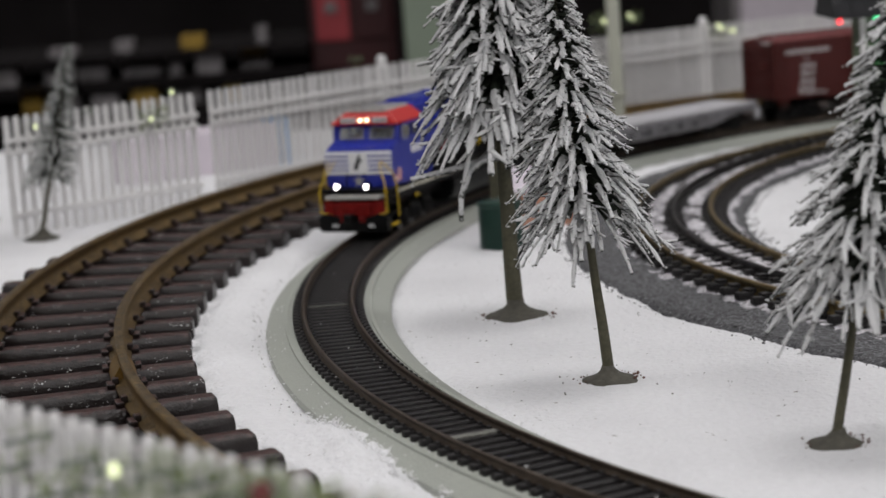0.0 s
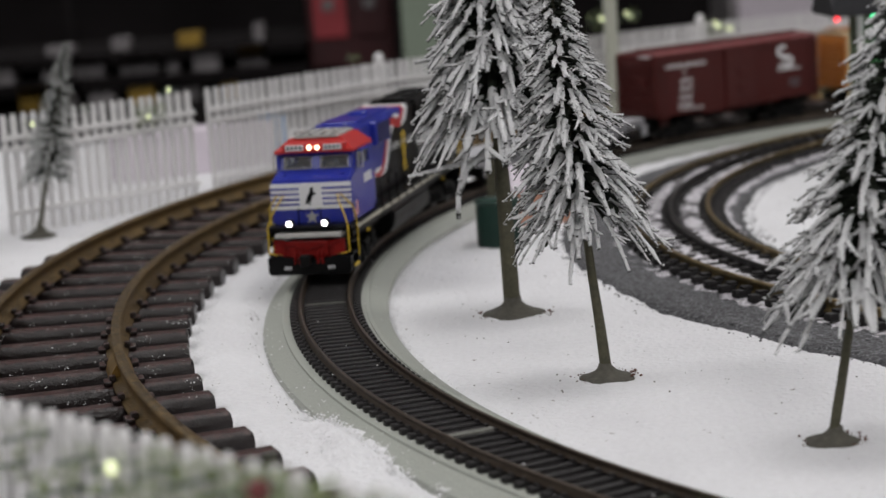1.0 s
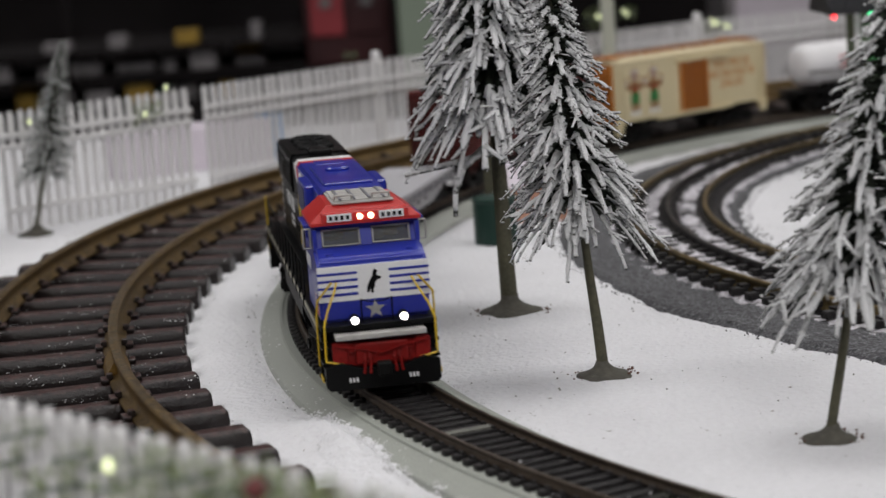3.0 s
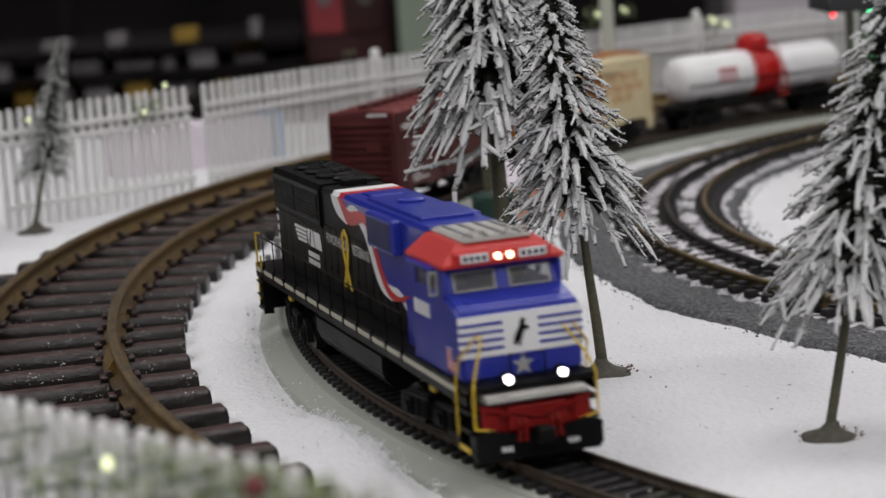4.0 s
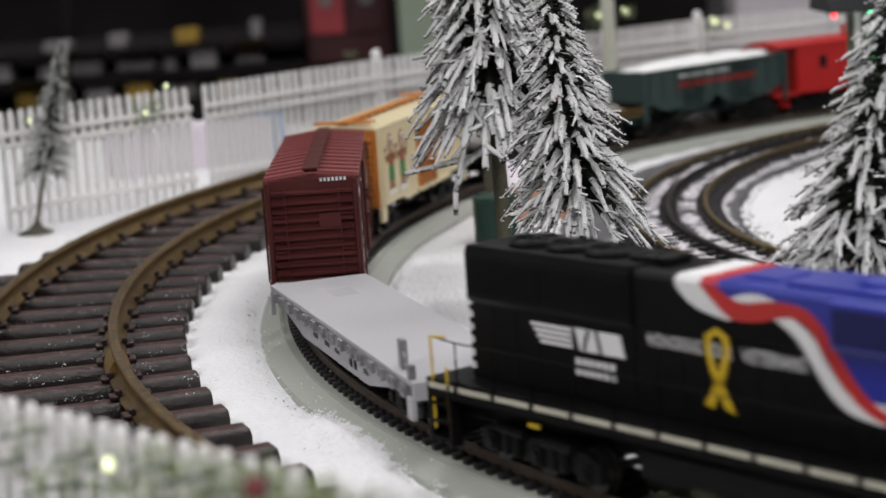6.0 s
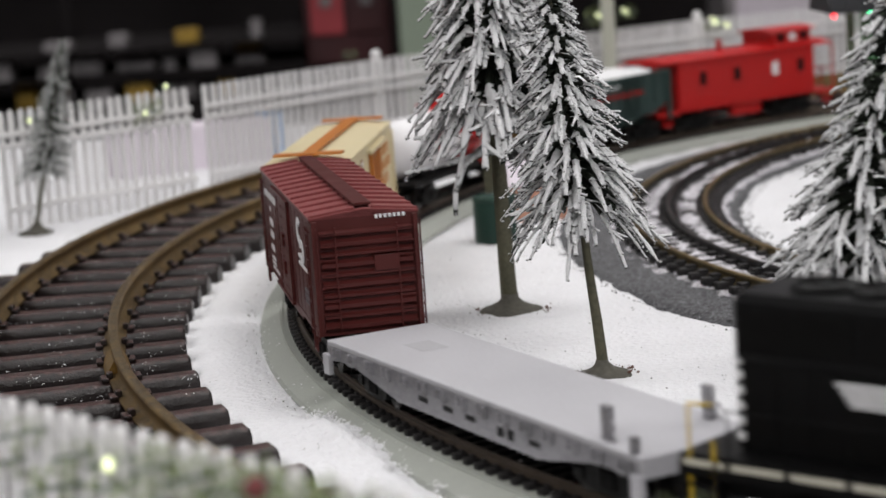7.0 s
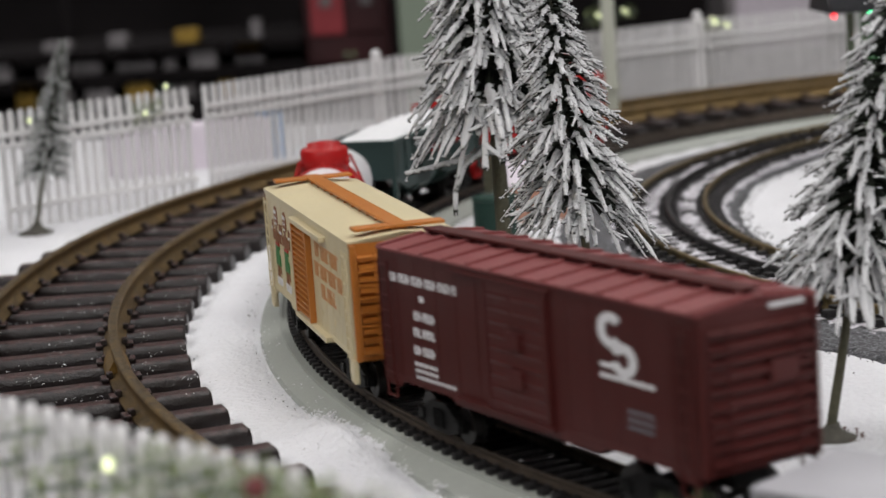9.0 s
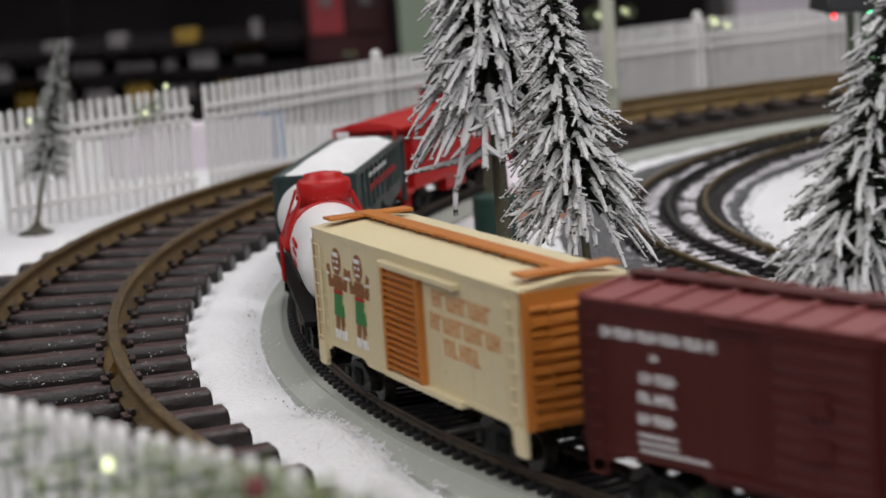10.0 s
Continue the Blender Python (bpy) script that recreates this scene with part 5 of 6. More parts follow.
    red_top = flowing([(-15.4, 52.2), (-12.4, 50.4), (-7.1, 49.2), (0.5, 50.4), (8.6, 50), (13.1, 47.6), (16.8, 42.9), (20.6, 38.2), (25.1, 33.8), (30.4, 31.4), (38, 31), (45.7, 32.5), (53, 29.4)])
    edge = [(u, v) for u, v in red_low if u < 40] + flowing([(41, 29.4), (45, 26.6), (50, 24), (54.4, 19.6)])
    for s in (-1, 1):
        y0, y1 = sorted((s * (hw + 0.1), s * (hw + 0.45)))
        bm = prism(BM(), edge + [(64.2, 19.6), (64.2, 52.2)], "Y", y0, y1)
        part("blue_field", bm, BLUE, car, "royal blue side panel with a wavy edge")
        for a, b in (([(-27.4, 52.2), (-25.7, 49.5), (-20.6, 46.6), (-12.2, 45)], [(-20, 52.2), (-16.6, 49.2), (-13.4, 47), (-10.4, 45.4)]),
                     ([(1.2, 46.8), (6.9, 43.4), (11.2, 38.2), (15.5, 33.1), (20.8, 29.8), (29, 28.6)], [(5.8, 47.6), (11.2, 44.2), (14.5, 39.5), (19.1, 34.4), (24.8, 30.6), (30, 29)]),
                     ([(-10.8, 49.7), (-7, 49.3), (-3, 49.8), (1.3, 50.4)], [(-10.8, 49.9), (-7.4, 51.1), (-3, 51.5), (1.3, 50.7)]),
                     ([(26.6, 32.8), (30.4, 31.4), (35, 30.9), (40.3, 31.4)], [(27, 33), (30.4, 32.8), (35, 33), (40.3, 31.7)]),
                     ([(39.3, 29.9), (44, 26.9), (49.7, 23.8), (53.6, 19.6)], [(43.6, 30.4), (48, 28.2), (53, 24.6), (57.4, 19.6)])):
            part("white_band", ribbon(BM(), flowing(a), flowing(b), s * hw + s * 0.1, s * 0.46), WHITE, car, "white wavy band")
        part("red_band", ribbon(BM(), red_low, red_top, s * hw + s * 0.1, s * 0.54), LOCO_RED, car, "red wavy band")
        # awareness loop in yellow
        bm = BM()
        a = [(-15.4 + (u + 11) * 1.25, v + 0.9) for u, v in ((-14.4, 25), (-12.6, 28.5), (-10.6, 33), (-9.4, 37), (-9.6, 39.6), (-11, 40.8), (-12.4, 39.6), (-12.6, 37), (-11.4, 33), (-9.4, 28.5), (-7.4, 24))]
        b = [(-15.4 + (u + 11) * 1.25, v + 0.9) for u, v in ((-12.4, 24.4), (-10.8, 28), (-9.2, 32.6), (-8.2, 36.8), (-8.4, 40.4), (-11, 42.2), (-13.6, 40.4), (-13.8, 36.8), (-12.8, 32.8), (-11.2, 28.6), (-9.6, 24.8))]
        ribbon(bm, a, b, s * hw + s * 0.4, s * 0.3)
        part("looped_ribbon", bm, YELLOW, car, "yellow looped ribbon emblem")
        # plain emblem blocks
        bm = BM()
        for i in range(4):
            z = 32.6 + i * 1.3
            box(bm, -76.2 + (3 - i) * 1.0, -62, s * hw - 0.35, s * hw + 0.35, z, z + 0.85)
        prism(bm, [(-59.4, 32.4), (-53, 32.4), (-54.4, 37.6), (-60.8, 37.6)], "Y", s * hw - 0.35, s * hw + 0.35)
        prism(bm, [(-51.6, 32.4), (-44.4, 32.4), (-45.8, 37.6), (-53, 37.6)], "Y", s * hw - 0.35, s * hw + 0.35)
        for z in (26.6, 29.0):
            for i in range(6):
                box(bm, -61 + i * 2.3, -59.4 + i * 2.3, s * hw - 0.3, s * hw + 0.3, z, z + 1.6)
        cut = BM()
        prism(cut, [(-58.6, 32.6), (-57.4, 32.6), (-55.6, 37.4), (-56.8, 37.4)], "Y", s * hw - 0.42, s * hw + 0.42)
        part("emblem_cut", cut, LOCO_BLACK, car)
        part("side_emblem", bm, WHITE, car, "white block emblem on the hood")
        # rear warning bars
        bm = BM()
        for i in range(6):
            box(bm, -99.9, -98.1, s * hw - 0.25, s * hw + 0.25, 23 + i * 3.2, 24.6 + i * 3.2)
        part("warning_bars", bm, WHITE, car)
    # lettering of the motto
    for s in (-1, 1):
        for text, x0, width in (("HONORING", -36.6, 16.6), ("OUR", -17.6, 6.4), ("VETERANS", -8.4, 17.6)):
            cu = bpy.data.curves.new("motto", "FONT")
            cu.body, cu.size, cu.extrude, cu.resolution_u = text, 4.4 * MM, 0.0, 2
            tmp = new("motto", cu)
            dg = bpy.context.evaluated_depsgraph_get()
            dg.update()
            me = bpy.data.meshes.new_from_object(tmp.evaluated_get(dg))
            bpy.data.objects.remove(tmp)
            wide = max(v.co.x for v in me.vertices) or 1
            k = width * MM / wide
            for v in me.vertices:
                v.co.x *= k
            me.materials.append(WHITE)
            ob = new("motto_lettering", me)
            ob.parent = car
            ob.matrix_basis = mpose(x0 if s < 0 else x0 + width, s * (hw + 0.5), 36.6, 90, 0, 0 if s < 0 else 180)
            tagged(ob, "white printed motto")
    # blue roof forward, with the band over the top
    k = 0.35
    def roof_piece(name, x0, x1, mat, lift, label=""):
        sec = [(-hw - k - lift, 51.8), (-hw + 1.0 - k, 53 + k + lift), (hw - 1.0 + k, 53 + k + lift), (hw + k + lift, 51.8), (hw - 1, 51.8), (hw - 2, 52.4), (-hw + 2, 52.4), (-hw + 1, 51.8)]
        part(name, prism(BM(), sec, "X", x0, x1), mat, car, label)
    roof_piece("blue_roof", -15, 64, BLUE, 0, "royal blue hood roof")
    roof_piece("white_roof_band", -27.4, -20, WHITE, 0.05)
    roof_piece("red_roof_band", -20, -15, LOCO_RED, 0.08)
    bm = box(BM(), 2, 52, -7.5, 7.5, 53.1, 54.3, 0.4)
    box(bm, -12, -2, -5, 5, 53.1, 54, 0.4)
    part("roof_hatch", bm, BLUE, car, "long raised roof hatch")
    part("roof_vent", lathe(BM(), [(4, 54.2), (4, 55), (3, 55.5), (0.5, 55.6)], 18, 20, 0), BLUE, car)
    for s in (-1, 1):   # blower housing bulge on the hood side
        bm = box(BM(), 17.6, 42, min(s * hw, s * (hw + 3.2)), max(s * hw, s * (hw + 3.2)), 43, 52.8, 0.7)
        part("blower_housing", bm, BLUE, car, "blue box on the hood side")
        part("blower_grille", box(BM(), 19, 40.6, s * (hw + 3.2) - 0.2, s * (hw + 3.2) + 0.2, 44.2, 51.6), NAVY, car, "dark blue intake grille")
        part("side_box", box(BM(), 50, 64, min(s * hw, s * (hw + 3)), max(s * hw, s * (hw + 3)), zw, 33, 0.5), BLUE, car)
    # cab
    cw = 15.6
    bm = BM()
    box(bm, 64.6, 92, -cw, cw, zw, 40.7, 0.4)
    part("cab", bm, BLUE, car, "royal blue cab")
    for s in (-1, 1):
        y0, y1 = (cw - 1.2, cw) if s > 0 else (-cw, -cw + 1.2)
        for u0, u1 in ((64.6, 69), (76.6, 77.8), (87, 92)):
            part("window_pillar", box(BM(), u0, u1, y0, y1, 40.6, 46.2), BLUE, car)
        part("window_header", box(BM(), 64.6, 91, y0, y1, 46.2, 47.6), BLUE, car)
    part("cab_rear_wall", box(BM(), 64, 65.5, -cw + 1.2, cw - 1.2, 40.6, 47.6), CAB_TAN, car)
    for y0, y1 in ((-cw, -cw + 2.6), (-1.6, 1.6), (cw - 2.6, cw)):
        part("window_pillar", prism(BM(), [(92, 40.6), (90, 46.6), (88, 46.6), (90, 40.6)], "Y", y0, y1), BLUE, car)
    part("windscreen_header", prism(BM(), [(90.3, 45.7), (90, 47.5), (88, 47.5), (88.3, 45.7)], "Y", -cw, cw), BLUE, car)
    for y0, y1 in ((-cw + 2.6, -1.6), (1.6, cw - 2.6)):
        ws = part("windscreen", prism(BM(), [(91.4, 40.7), (89.8, 45.9), (89.5, 45.9), (91.1, 40.7)], "Y", y0, y1), GLASS, car, "clear windscreen")
        bm = BM()
        path_tube(bm, [(91.8, y0 + 0.4, 41.1), (90.4, y0 + 0.4, 45.5), (90.4, y1 - 0.4, 45.5), (91.8, y1 - 0.4, 41.1), (91.8, y0 + 0.4, 41.1)], 0.24, 5)
        part("window_frame", bm, ROOF_GREY, ws, "pale window frame")
    for s in (-1, 1):
        for u0, u1 in ((69, 76.6), (77.8, 87)):
            part("side_window", box(BM(), u0, u1, s * (cw - 0.7) - 0.15, s * (cw - 0.7) + 0.15, 40.7, 46.2), GLASS, car, "sliding cab window")
        bm = box(BM(), 68, 87, min(s * cw, s * (cw + 2.0)), max(s * cw, s * (cw + 2.0)), 46.2, 47.1, 0.2)
        part("awning", bm, BLUE, car, "blue sun awning over the side window")
        bm = BM()
        for z0, z1 in ((40.4, 46),):
            path_tube(bm, [(88, s * (cw + 0.4), z0), (88, s * (cw + 2.4), z0), (88, s * (cw + 2.4), z1), (88, s * (cw + 0.4), z1), (88, s * (cw + 0.4), z0)], 0.3, 5)
        part("wind_deflector", bm, ROOF_GREY, car, "clear wind deflector frame")
        for i in range(4):
            part("number_block", box(BM(), 67.5 + i * 3.2, 69.9 + i * 3.2, s * cw - 0.25, s * cw + 0.25, 33, 36.6), WHITE, car, "plain white bar")
        bm = BM()
        box(bm, 92.5, 99.5, s * 15.7 - 0.3, s * 15.7 + 0.3, 22.6, 28.2)
        flag = part("flag", bm, WHITE, car, "striped flag decal")
        bm = BM()
        for i in range(5):
            box(bm, 92.5, 99.5, s * 15.7 - 0.4, s * 15.7 + 0.4, 22.7 + i * 1.15, 23.3 + i * 1.15)
        part("flag_stripes", bm, LOCO_RED, flag)
        part("flag_canton", box(BM(), 96.5, 99.5, s * 15.7 - 0.5, s * 15.7 + 0.5, 25.6, 28.2), BLUE, flag)
    for y in (-8, 8):
        bm = box(BM(), 74, 79, y - 3, y + 3, 40.6, 42, 0.4)
        box(bm, 73, 74.6, y - 2.8, y + 2.8, 41, 45, 0.4)
        part("cab_seat", bm, CAB_TAN, car, "tan cab seat")
    part("control_stand", box(BM(), 80, 84, 2, 6, 40.6, 43, 0.4), ROOF_GREY, car)
    # red cab roof
    bm = BM()
    a = [(63.8, -cw - 0.5), (93, -cw - 0.5), (93, cw + 0.5), (63.8, cw + 0.5)]
    b = [(65, -10.5), (88.5, -10.5), (88.5, 10.5), (65, 10.5)]
    va = [bm.verts.new((x, y, 47.2)) for x, y in a]
    vm = [bm.verts.new((x, y, 48.1)) for x, y in a]
    vb = [bm.verts.new((x, y, 52.6)) for x, y in b]
    bm.faces.new(va[::-1])
    bm.faces.new(vb)
    for p, q in ((va, vm), (vm, vb)):
        for i in range(4):
            bm.faces.new((p[i], p[(i + 1) % 4], q[(i + 1) % 4], q[i]))
    part("cab_roof", bm, LOCO_RED, car, "bright red bevelled cab roof")
    bm = box(BM(), 64, 89.4, -9, 9, 52.5, 53.2, 0.2)
    for s in (-1, 1):
        path_tube(bm, [(87, s * 3, 53), (88.4, s * 3, 55), (88.4, s * 8, 55), (87, s * 8, 53)], 0.35, 5)
    unit = part("roof_unit", bm, ROOF_GREY, car, "pale grey ribbed roof air unit")
    for i in range(6):
        part("rib", box(BM(), 65 + i * 4.1, 67.8 + i * 4.1, -8.4, 8.4, 53.1, 53.7, 0.2), ROOF_GREY, unit)
    for y in (-6.4, -2.2, 2.2, 6.4):
        part("latch", box(BM(), 66, 88.6, y - 0.35, y + 0.35, 53.6, 54.1), FLAT_DARK, unit)
    # headlights and number boards in the roof's brow
    part("brow", box(BM(), 90, 93.4, -12.6, 12.6, 47.7, 50.8, 0.3), LOCO_RED, car)
    for y in (-1.6, 1.6):
        part("headlight", tube(BM(), (93.0, y, 49.3), (93.9, y, 49.3), 0.85, n=14), WARM, car, "lit warm headlight")
    for s in (-1, 1):
        nb = part("number_board", box(BM(), 93.2, 93.7, s * 7.6 - 3.6, s * 7.6 + 3.6, 48.2, 50.4, 0.1), WHITE, car, "white number board")
        bm = BM()
        for i in range(4):
            y = s * 7.6 - 2.5 + i * 1.65
            box(bm, 93.6, 93.85, y - 0.45, y + 0.45, 48.7, 49.9)
        part("number_bars", bm, LOCO_BLACK, nb, "plain dark bars")
    # nose
    bm = BM()
    nw = 15.8
    sec = [(91.5, zw), (102.5, zw), (101.8, 37.3), (99.6, 38.6), (91.5, 41.0)]
    prism(bm, sec, "Y", -nw, nw)
    bmesh.ops.bevel(bm, geom=[e for e in bm.edges], offset=0.9, segments=2, affect="EDGES")
    part("nose", bm, BLUE, car, "broad royal blue nose")
    def nose_x(z):
        return 102.5 - 0.7 * (z - zw) / 19.1
    bm = BM()
    prism(bm, [(nose_x(26.6) - 0.4, 26.6), (nose_x(26.6) + 0.2, 26.6), (nose_x(36.6) + 0.2, 36.6), (nose_x(36.6) - 0.4, 36.6)], "Y", -nw - 0.2, nw + 0.2)
    part("nose_panel", bm, WHITE, car, "white nose panel")
    for s in (-1, 1):
        for i in range(4):
            z = 28.2 + i * 2.0
            part("nose_stripe", box(BM(), nose_x(z) - 0.6, nose_x(z) + 0.42, min(s * 4.6, s * (nw + 0.3)), max(s * 4.6, s * (nw + 0.3)), z, z + 0.7), BLUE, car)
    bm = BM()
    horse = [(0.6, 3.5), (1.4, 2.8), (1.1, 2.4), (0.9, 1.6), (2.3, 1.1), (2.1, 0.5), (1.0, 0.3), (0.4, -0.6), (0.3, -1.6), (-0.3, -2.3), (-0.1, -3.4), (-0.9, -3.4),
             (-1.0, -2.0), (-1.6, -3.2), (-2.3, -3.0), (-1.9, -1.2), (-1.1, 0.3), (-0.3, 1.5), (-0.1, 2.7)]
    prism(bm, [(u * 0.95, 31.7 + v) for u, v in horse], "X", nose_x(33) - 0.2, nose_x(33) + 0.5)
    part("nose_emblem", bm, LOCO_BLACK, car, "plain black emblem on the nose")
    bm = BM()
    star = []
    for i in range(10):
        r = 2.9 if i % 2 == 0 else 1.2
        a = math.pi / 2 + i * math.pi / 5
        star.append((r * math.cos(a), 23.6 + r * math.sin(a)))
    prism(bm, star, "X", nose_x(24) - 0.2, nose_x(26) + 0.3)
    part("nose_star", bm, ROOF_GREY, car, "small silver star")
    # front platform, anticlimber, pilot
    bm = box(BM(), 104, 111.5, -13, 13, 16.9, 18.4, 0.3)
    part("anticlimber", bm, ROOF_GREY, car, "pale step bar over the pilot")
    bm = BM()
    box(bm, 106, 109.2, -13.6, 13.6, 8, 15.6, 0.3)
    box(bm, 109, 110.6, -7.5, 7.5, 9.5, 15.5, 0.4)
    for s in (-1, 1):
        box(bm, 108.8, 110, s * 11.8 - 2.2, s * 11.8 + 2.2, 9.4, 16, 0.3)
    part("pilot", bm, PILOT_RED, car, "red pilot sheet with hoses")
    bm = BM()
    path_tube(bm, [(110.4, y, 13.6 - 2.2 * math.cos(y / 4.6) ** 2) for y in [-9 + i for i in range(19)]], 0.35, 5)
    for y in (-5, -3.4, 3.4, 5):
        path_tube(bm, [(110, y, 13), (111.6, y, 11), (111.8, y * 1.1, 7)], 0.45, 5)
    part("air_hoses", bm, PILOT_RED, car)
    bm = BM()
    for y in (-4.4, 4.4):
        tube(bm, (105.6, y, zw), (105.6, y, 27.4), 0.28, n=6)
    path_tube(bm, [(105.6, -4.4, 27.2), (105.8, -2, 26.4), (105.8, 2, 26.4), (105.6, 4.4, 27.2)], 0.22, 5)
    part("front_chain", bm, LOCO_BLACK, car, "black posts and chain before the nose")
    part("uncoupling_lever", path_tube(BM(), [(110.8, -13, 15.4), (111.2, -5, 14), (111.6, 0, 12.6), (111.2, 5, 14), (110.8, 13, 15.4)], 0.3, 5), PILOT_RED, car)
    for s in (-1, 1):
        part("nose_hinge", lathe(BM(), [(1.1, 38.6), (1.1, 39.6), (0.3, 39.9)], 12, 97, s * 11.6), BLUE, car)
    bm = BM()
    prism(bm, [(-15.4, 2.6), (15.4, 2.6), (16.4, 3.8), (16.4, 9.2), (12, 10.5), (6, 8.6), (-6, 8.6), (-12, 10.5), (-16.4, 9.2), (-16.4, 3.8)], "X", 107.5, 111.2)
    part("snow_plow", bm, LOCO_BLACK, car, "black plough plate")
    bm = BM()
    for y in (-9.6, -8.6, -7.6, 7.6, 8.6, 9.6):
        box(bm, 111, 111.5, y - 0.28, y + 0.28, 4.8, 6.0)
    part("plow_marks", bm, WHITE, car)
    for s in (-1, 1):
        rim = part("ditch_light_housing", tube(BM(), (108, s * 7.0, 22.3), (110.7, s * 7.0, 22.3), 1.5, n=16), LOCO_BLACK, car, "round lamp housing")
        part("lens", tube(BM(), (110.4, s * 7.0, 22.3), (111, s * 7.0, 22.3), 1.05, n=16), DITCH, rim, "bright lit lamp lens")
        # yellow corner handrails and steps
        bm = BM()
        path_tube(bm, [(103, s * 10.8, 32.2), (105.6, s * 11.8, 30), (108.6, s * 14.4, 25.2), (110, s * 15.8, 21), (110, s * 15.9, 11), (110.4, s * 11, 10)], 0.31, 6)
        part("handrail", bm, YELLOW, car, "yellow corner handrail")
        bm = BM()
        path_tube(bm, [(105.6, s * 12.4, 32.8), (103.4, s * 16.6, 27.5), (101, s * 17, 22.5), (100.4, s * 17, 18), (100.4, s * 17, 8)], 0.31, 6)
        part("handrail", bm, YELLOW, car, "yellow corner handrail")
        bm = BM()
        for z in (5, 9.5, 14):
            box(bm, 100.5, 108.5, s * 15.2 - 1.6, s * 15.2 + 1.6, z, z + 0.8)
        box(bm, 99.6, 100.6, s * 15.2 - 1.7, s * 15.2 + 1.7, 4, zw - 1)
        part("step_well", bm, LOCO_BLACK, car, "black step well")
        part("step_edge", box(BM(), 100.8, 108.2, s * 16.9 - 0.2, s * 16.9 + 0.2, 4.7, 5.9), YELLOW, car)
        # rear
        bm = BM()
        path_tube(bm, [(-107.5, s * 16.4, 8), (-107.5, s * 16.4, 31), (-101.5, s * 16.4, 31.5)], 0.33, 6)
        part("rear_handrail", bm, YELLOW, car, "yellow rear handrail")
        part("rear_handrail", path_tube(BM(), [(-101.5, s * 16.6, 8), (-101.5, s * 16.6, 24)], 0.33, 6), YELLOW, car, "yellow rear handrail")
        bm = BM()
        path_tube(bm, [(-107.5, s * 16.3, 31), (-98, s * 16.3, 30.4), (56, s * 16.3, 30.4)], 0.22, 5)
        for i in range(12):
            u = -98 + i * 14
            tube(bm, (u, s * 16.3, zw - 3), (u, s * 16.3, 30.4), 0.22, n=5)
            box(bm, u - 0.7, u + 0.7, s * ww - 0.5, s * ww + 0.5, zw - 3, zw + 0.4)
        part("side_railing", bm, LOCO_BLACK, car, "thin black walkway railing")
        bm = BM()
        for z in (5, 9.5, 14):
            box(bm, -109.5, -101.5, s * 15.2 - 1.6, s * 15.2 + 1.6, z, z + 0.8)
        box(bm, -101.6, -100.6, s * 15.2 - 1.7, s * 15.2 + 1.7, 4, zw - 1)
        part("rear_step_well", bm, LOCO_BLACK, car)
        bm = tube(BM(), (-26, s * 11.5, 12.2), (10, s * 11.5, 12.2), 2.4, n=12)
        part("air_reservoir", bm, LOCO_BLACK, car)
        for u in (-72, 74):
            part("brake_tag", box(BM(), u - 2, u + 2, s * 14.4 - 0.4, s * 14.4 + 0.4, 13, 14.2), YELLOW, car)
    part("rear_pilot", box(BM(), -111, -109, -16, 16, 4, zw - 1.6, 0.4), LOCO_BLACK, car)
    bm = BM()
    prism(bm, [(-12.5, 4.6), (12.5, 4.6), (15.8, 9), (15.8, 15), (-15.8, 15), (-15.8, 9)], "X", -36, 34)
    bmesh.ops.bevel(bm, geom=[e for e in bm.edges], offset=0.8, segments=2, affect="EDGES")
    part("fuel_tank", bm, LOCO_BLACK, car, "long black fuel tank")
    for u in (109.5, -110.5):
        coupler(car, u, 9.0)
    for x in (half, -half):
        six_wheel_truck(car, x, swivel_of(half) * (1 if x > 0 else -1))
    return car


locomotive()
flatcar()
boxcar()
gingerbread_car()
tank_car()
hopper_car()
caboose()


# ---------------------------------------------------------------- small things on the table
def litter_bin():
    ob = thing("ribbed_barrel", "small dark green ribbed plastic barrel in the snow", "barrel", mpose(25.8, 857, GROUND))
    bm = BM()
    prof = [(8.8, -0.6)]
    for i in range(10):
        z = 1 + i * 1.75
        prof += [(9.1, z - 0.5), (9.6, z), (9.6, z + 0.6), (9.0, z + 1.0)]
    prof += [(9.4, 18.6), (10.0, 19.2), (10.0, 20.2), (9.0, 20.4), (8.6, 19.4), (0.5, 19.2)]
    part("barrel", lathe(bm, prof, 32), CAN_GREEN, ob, smooth=False)
    post = thing("dark_post", "dark brown wooden post beside the barrel", "post", mpose(24.2, 869, GROUND))
    part("post", box(BM(), -1.9, 1.9, -1.6, 1.6, -0.6, 42, 0.3), BARK, post)


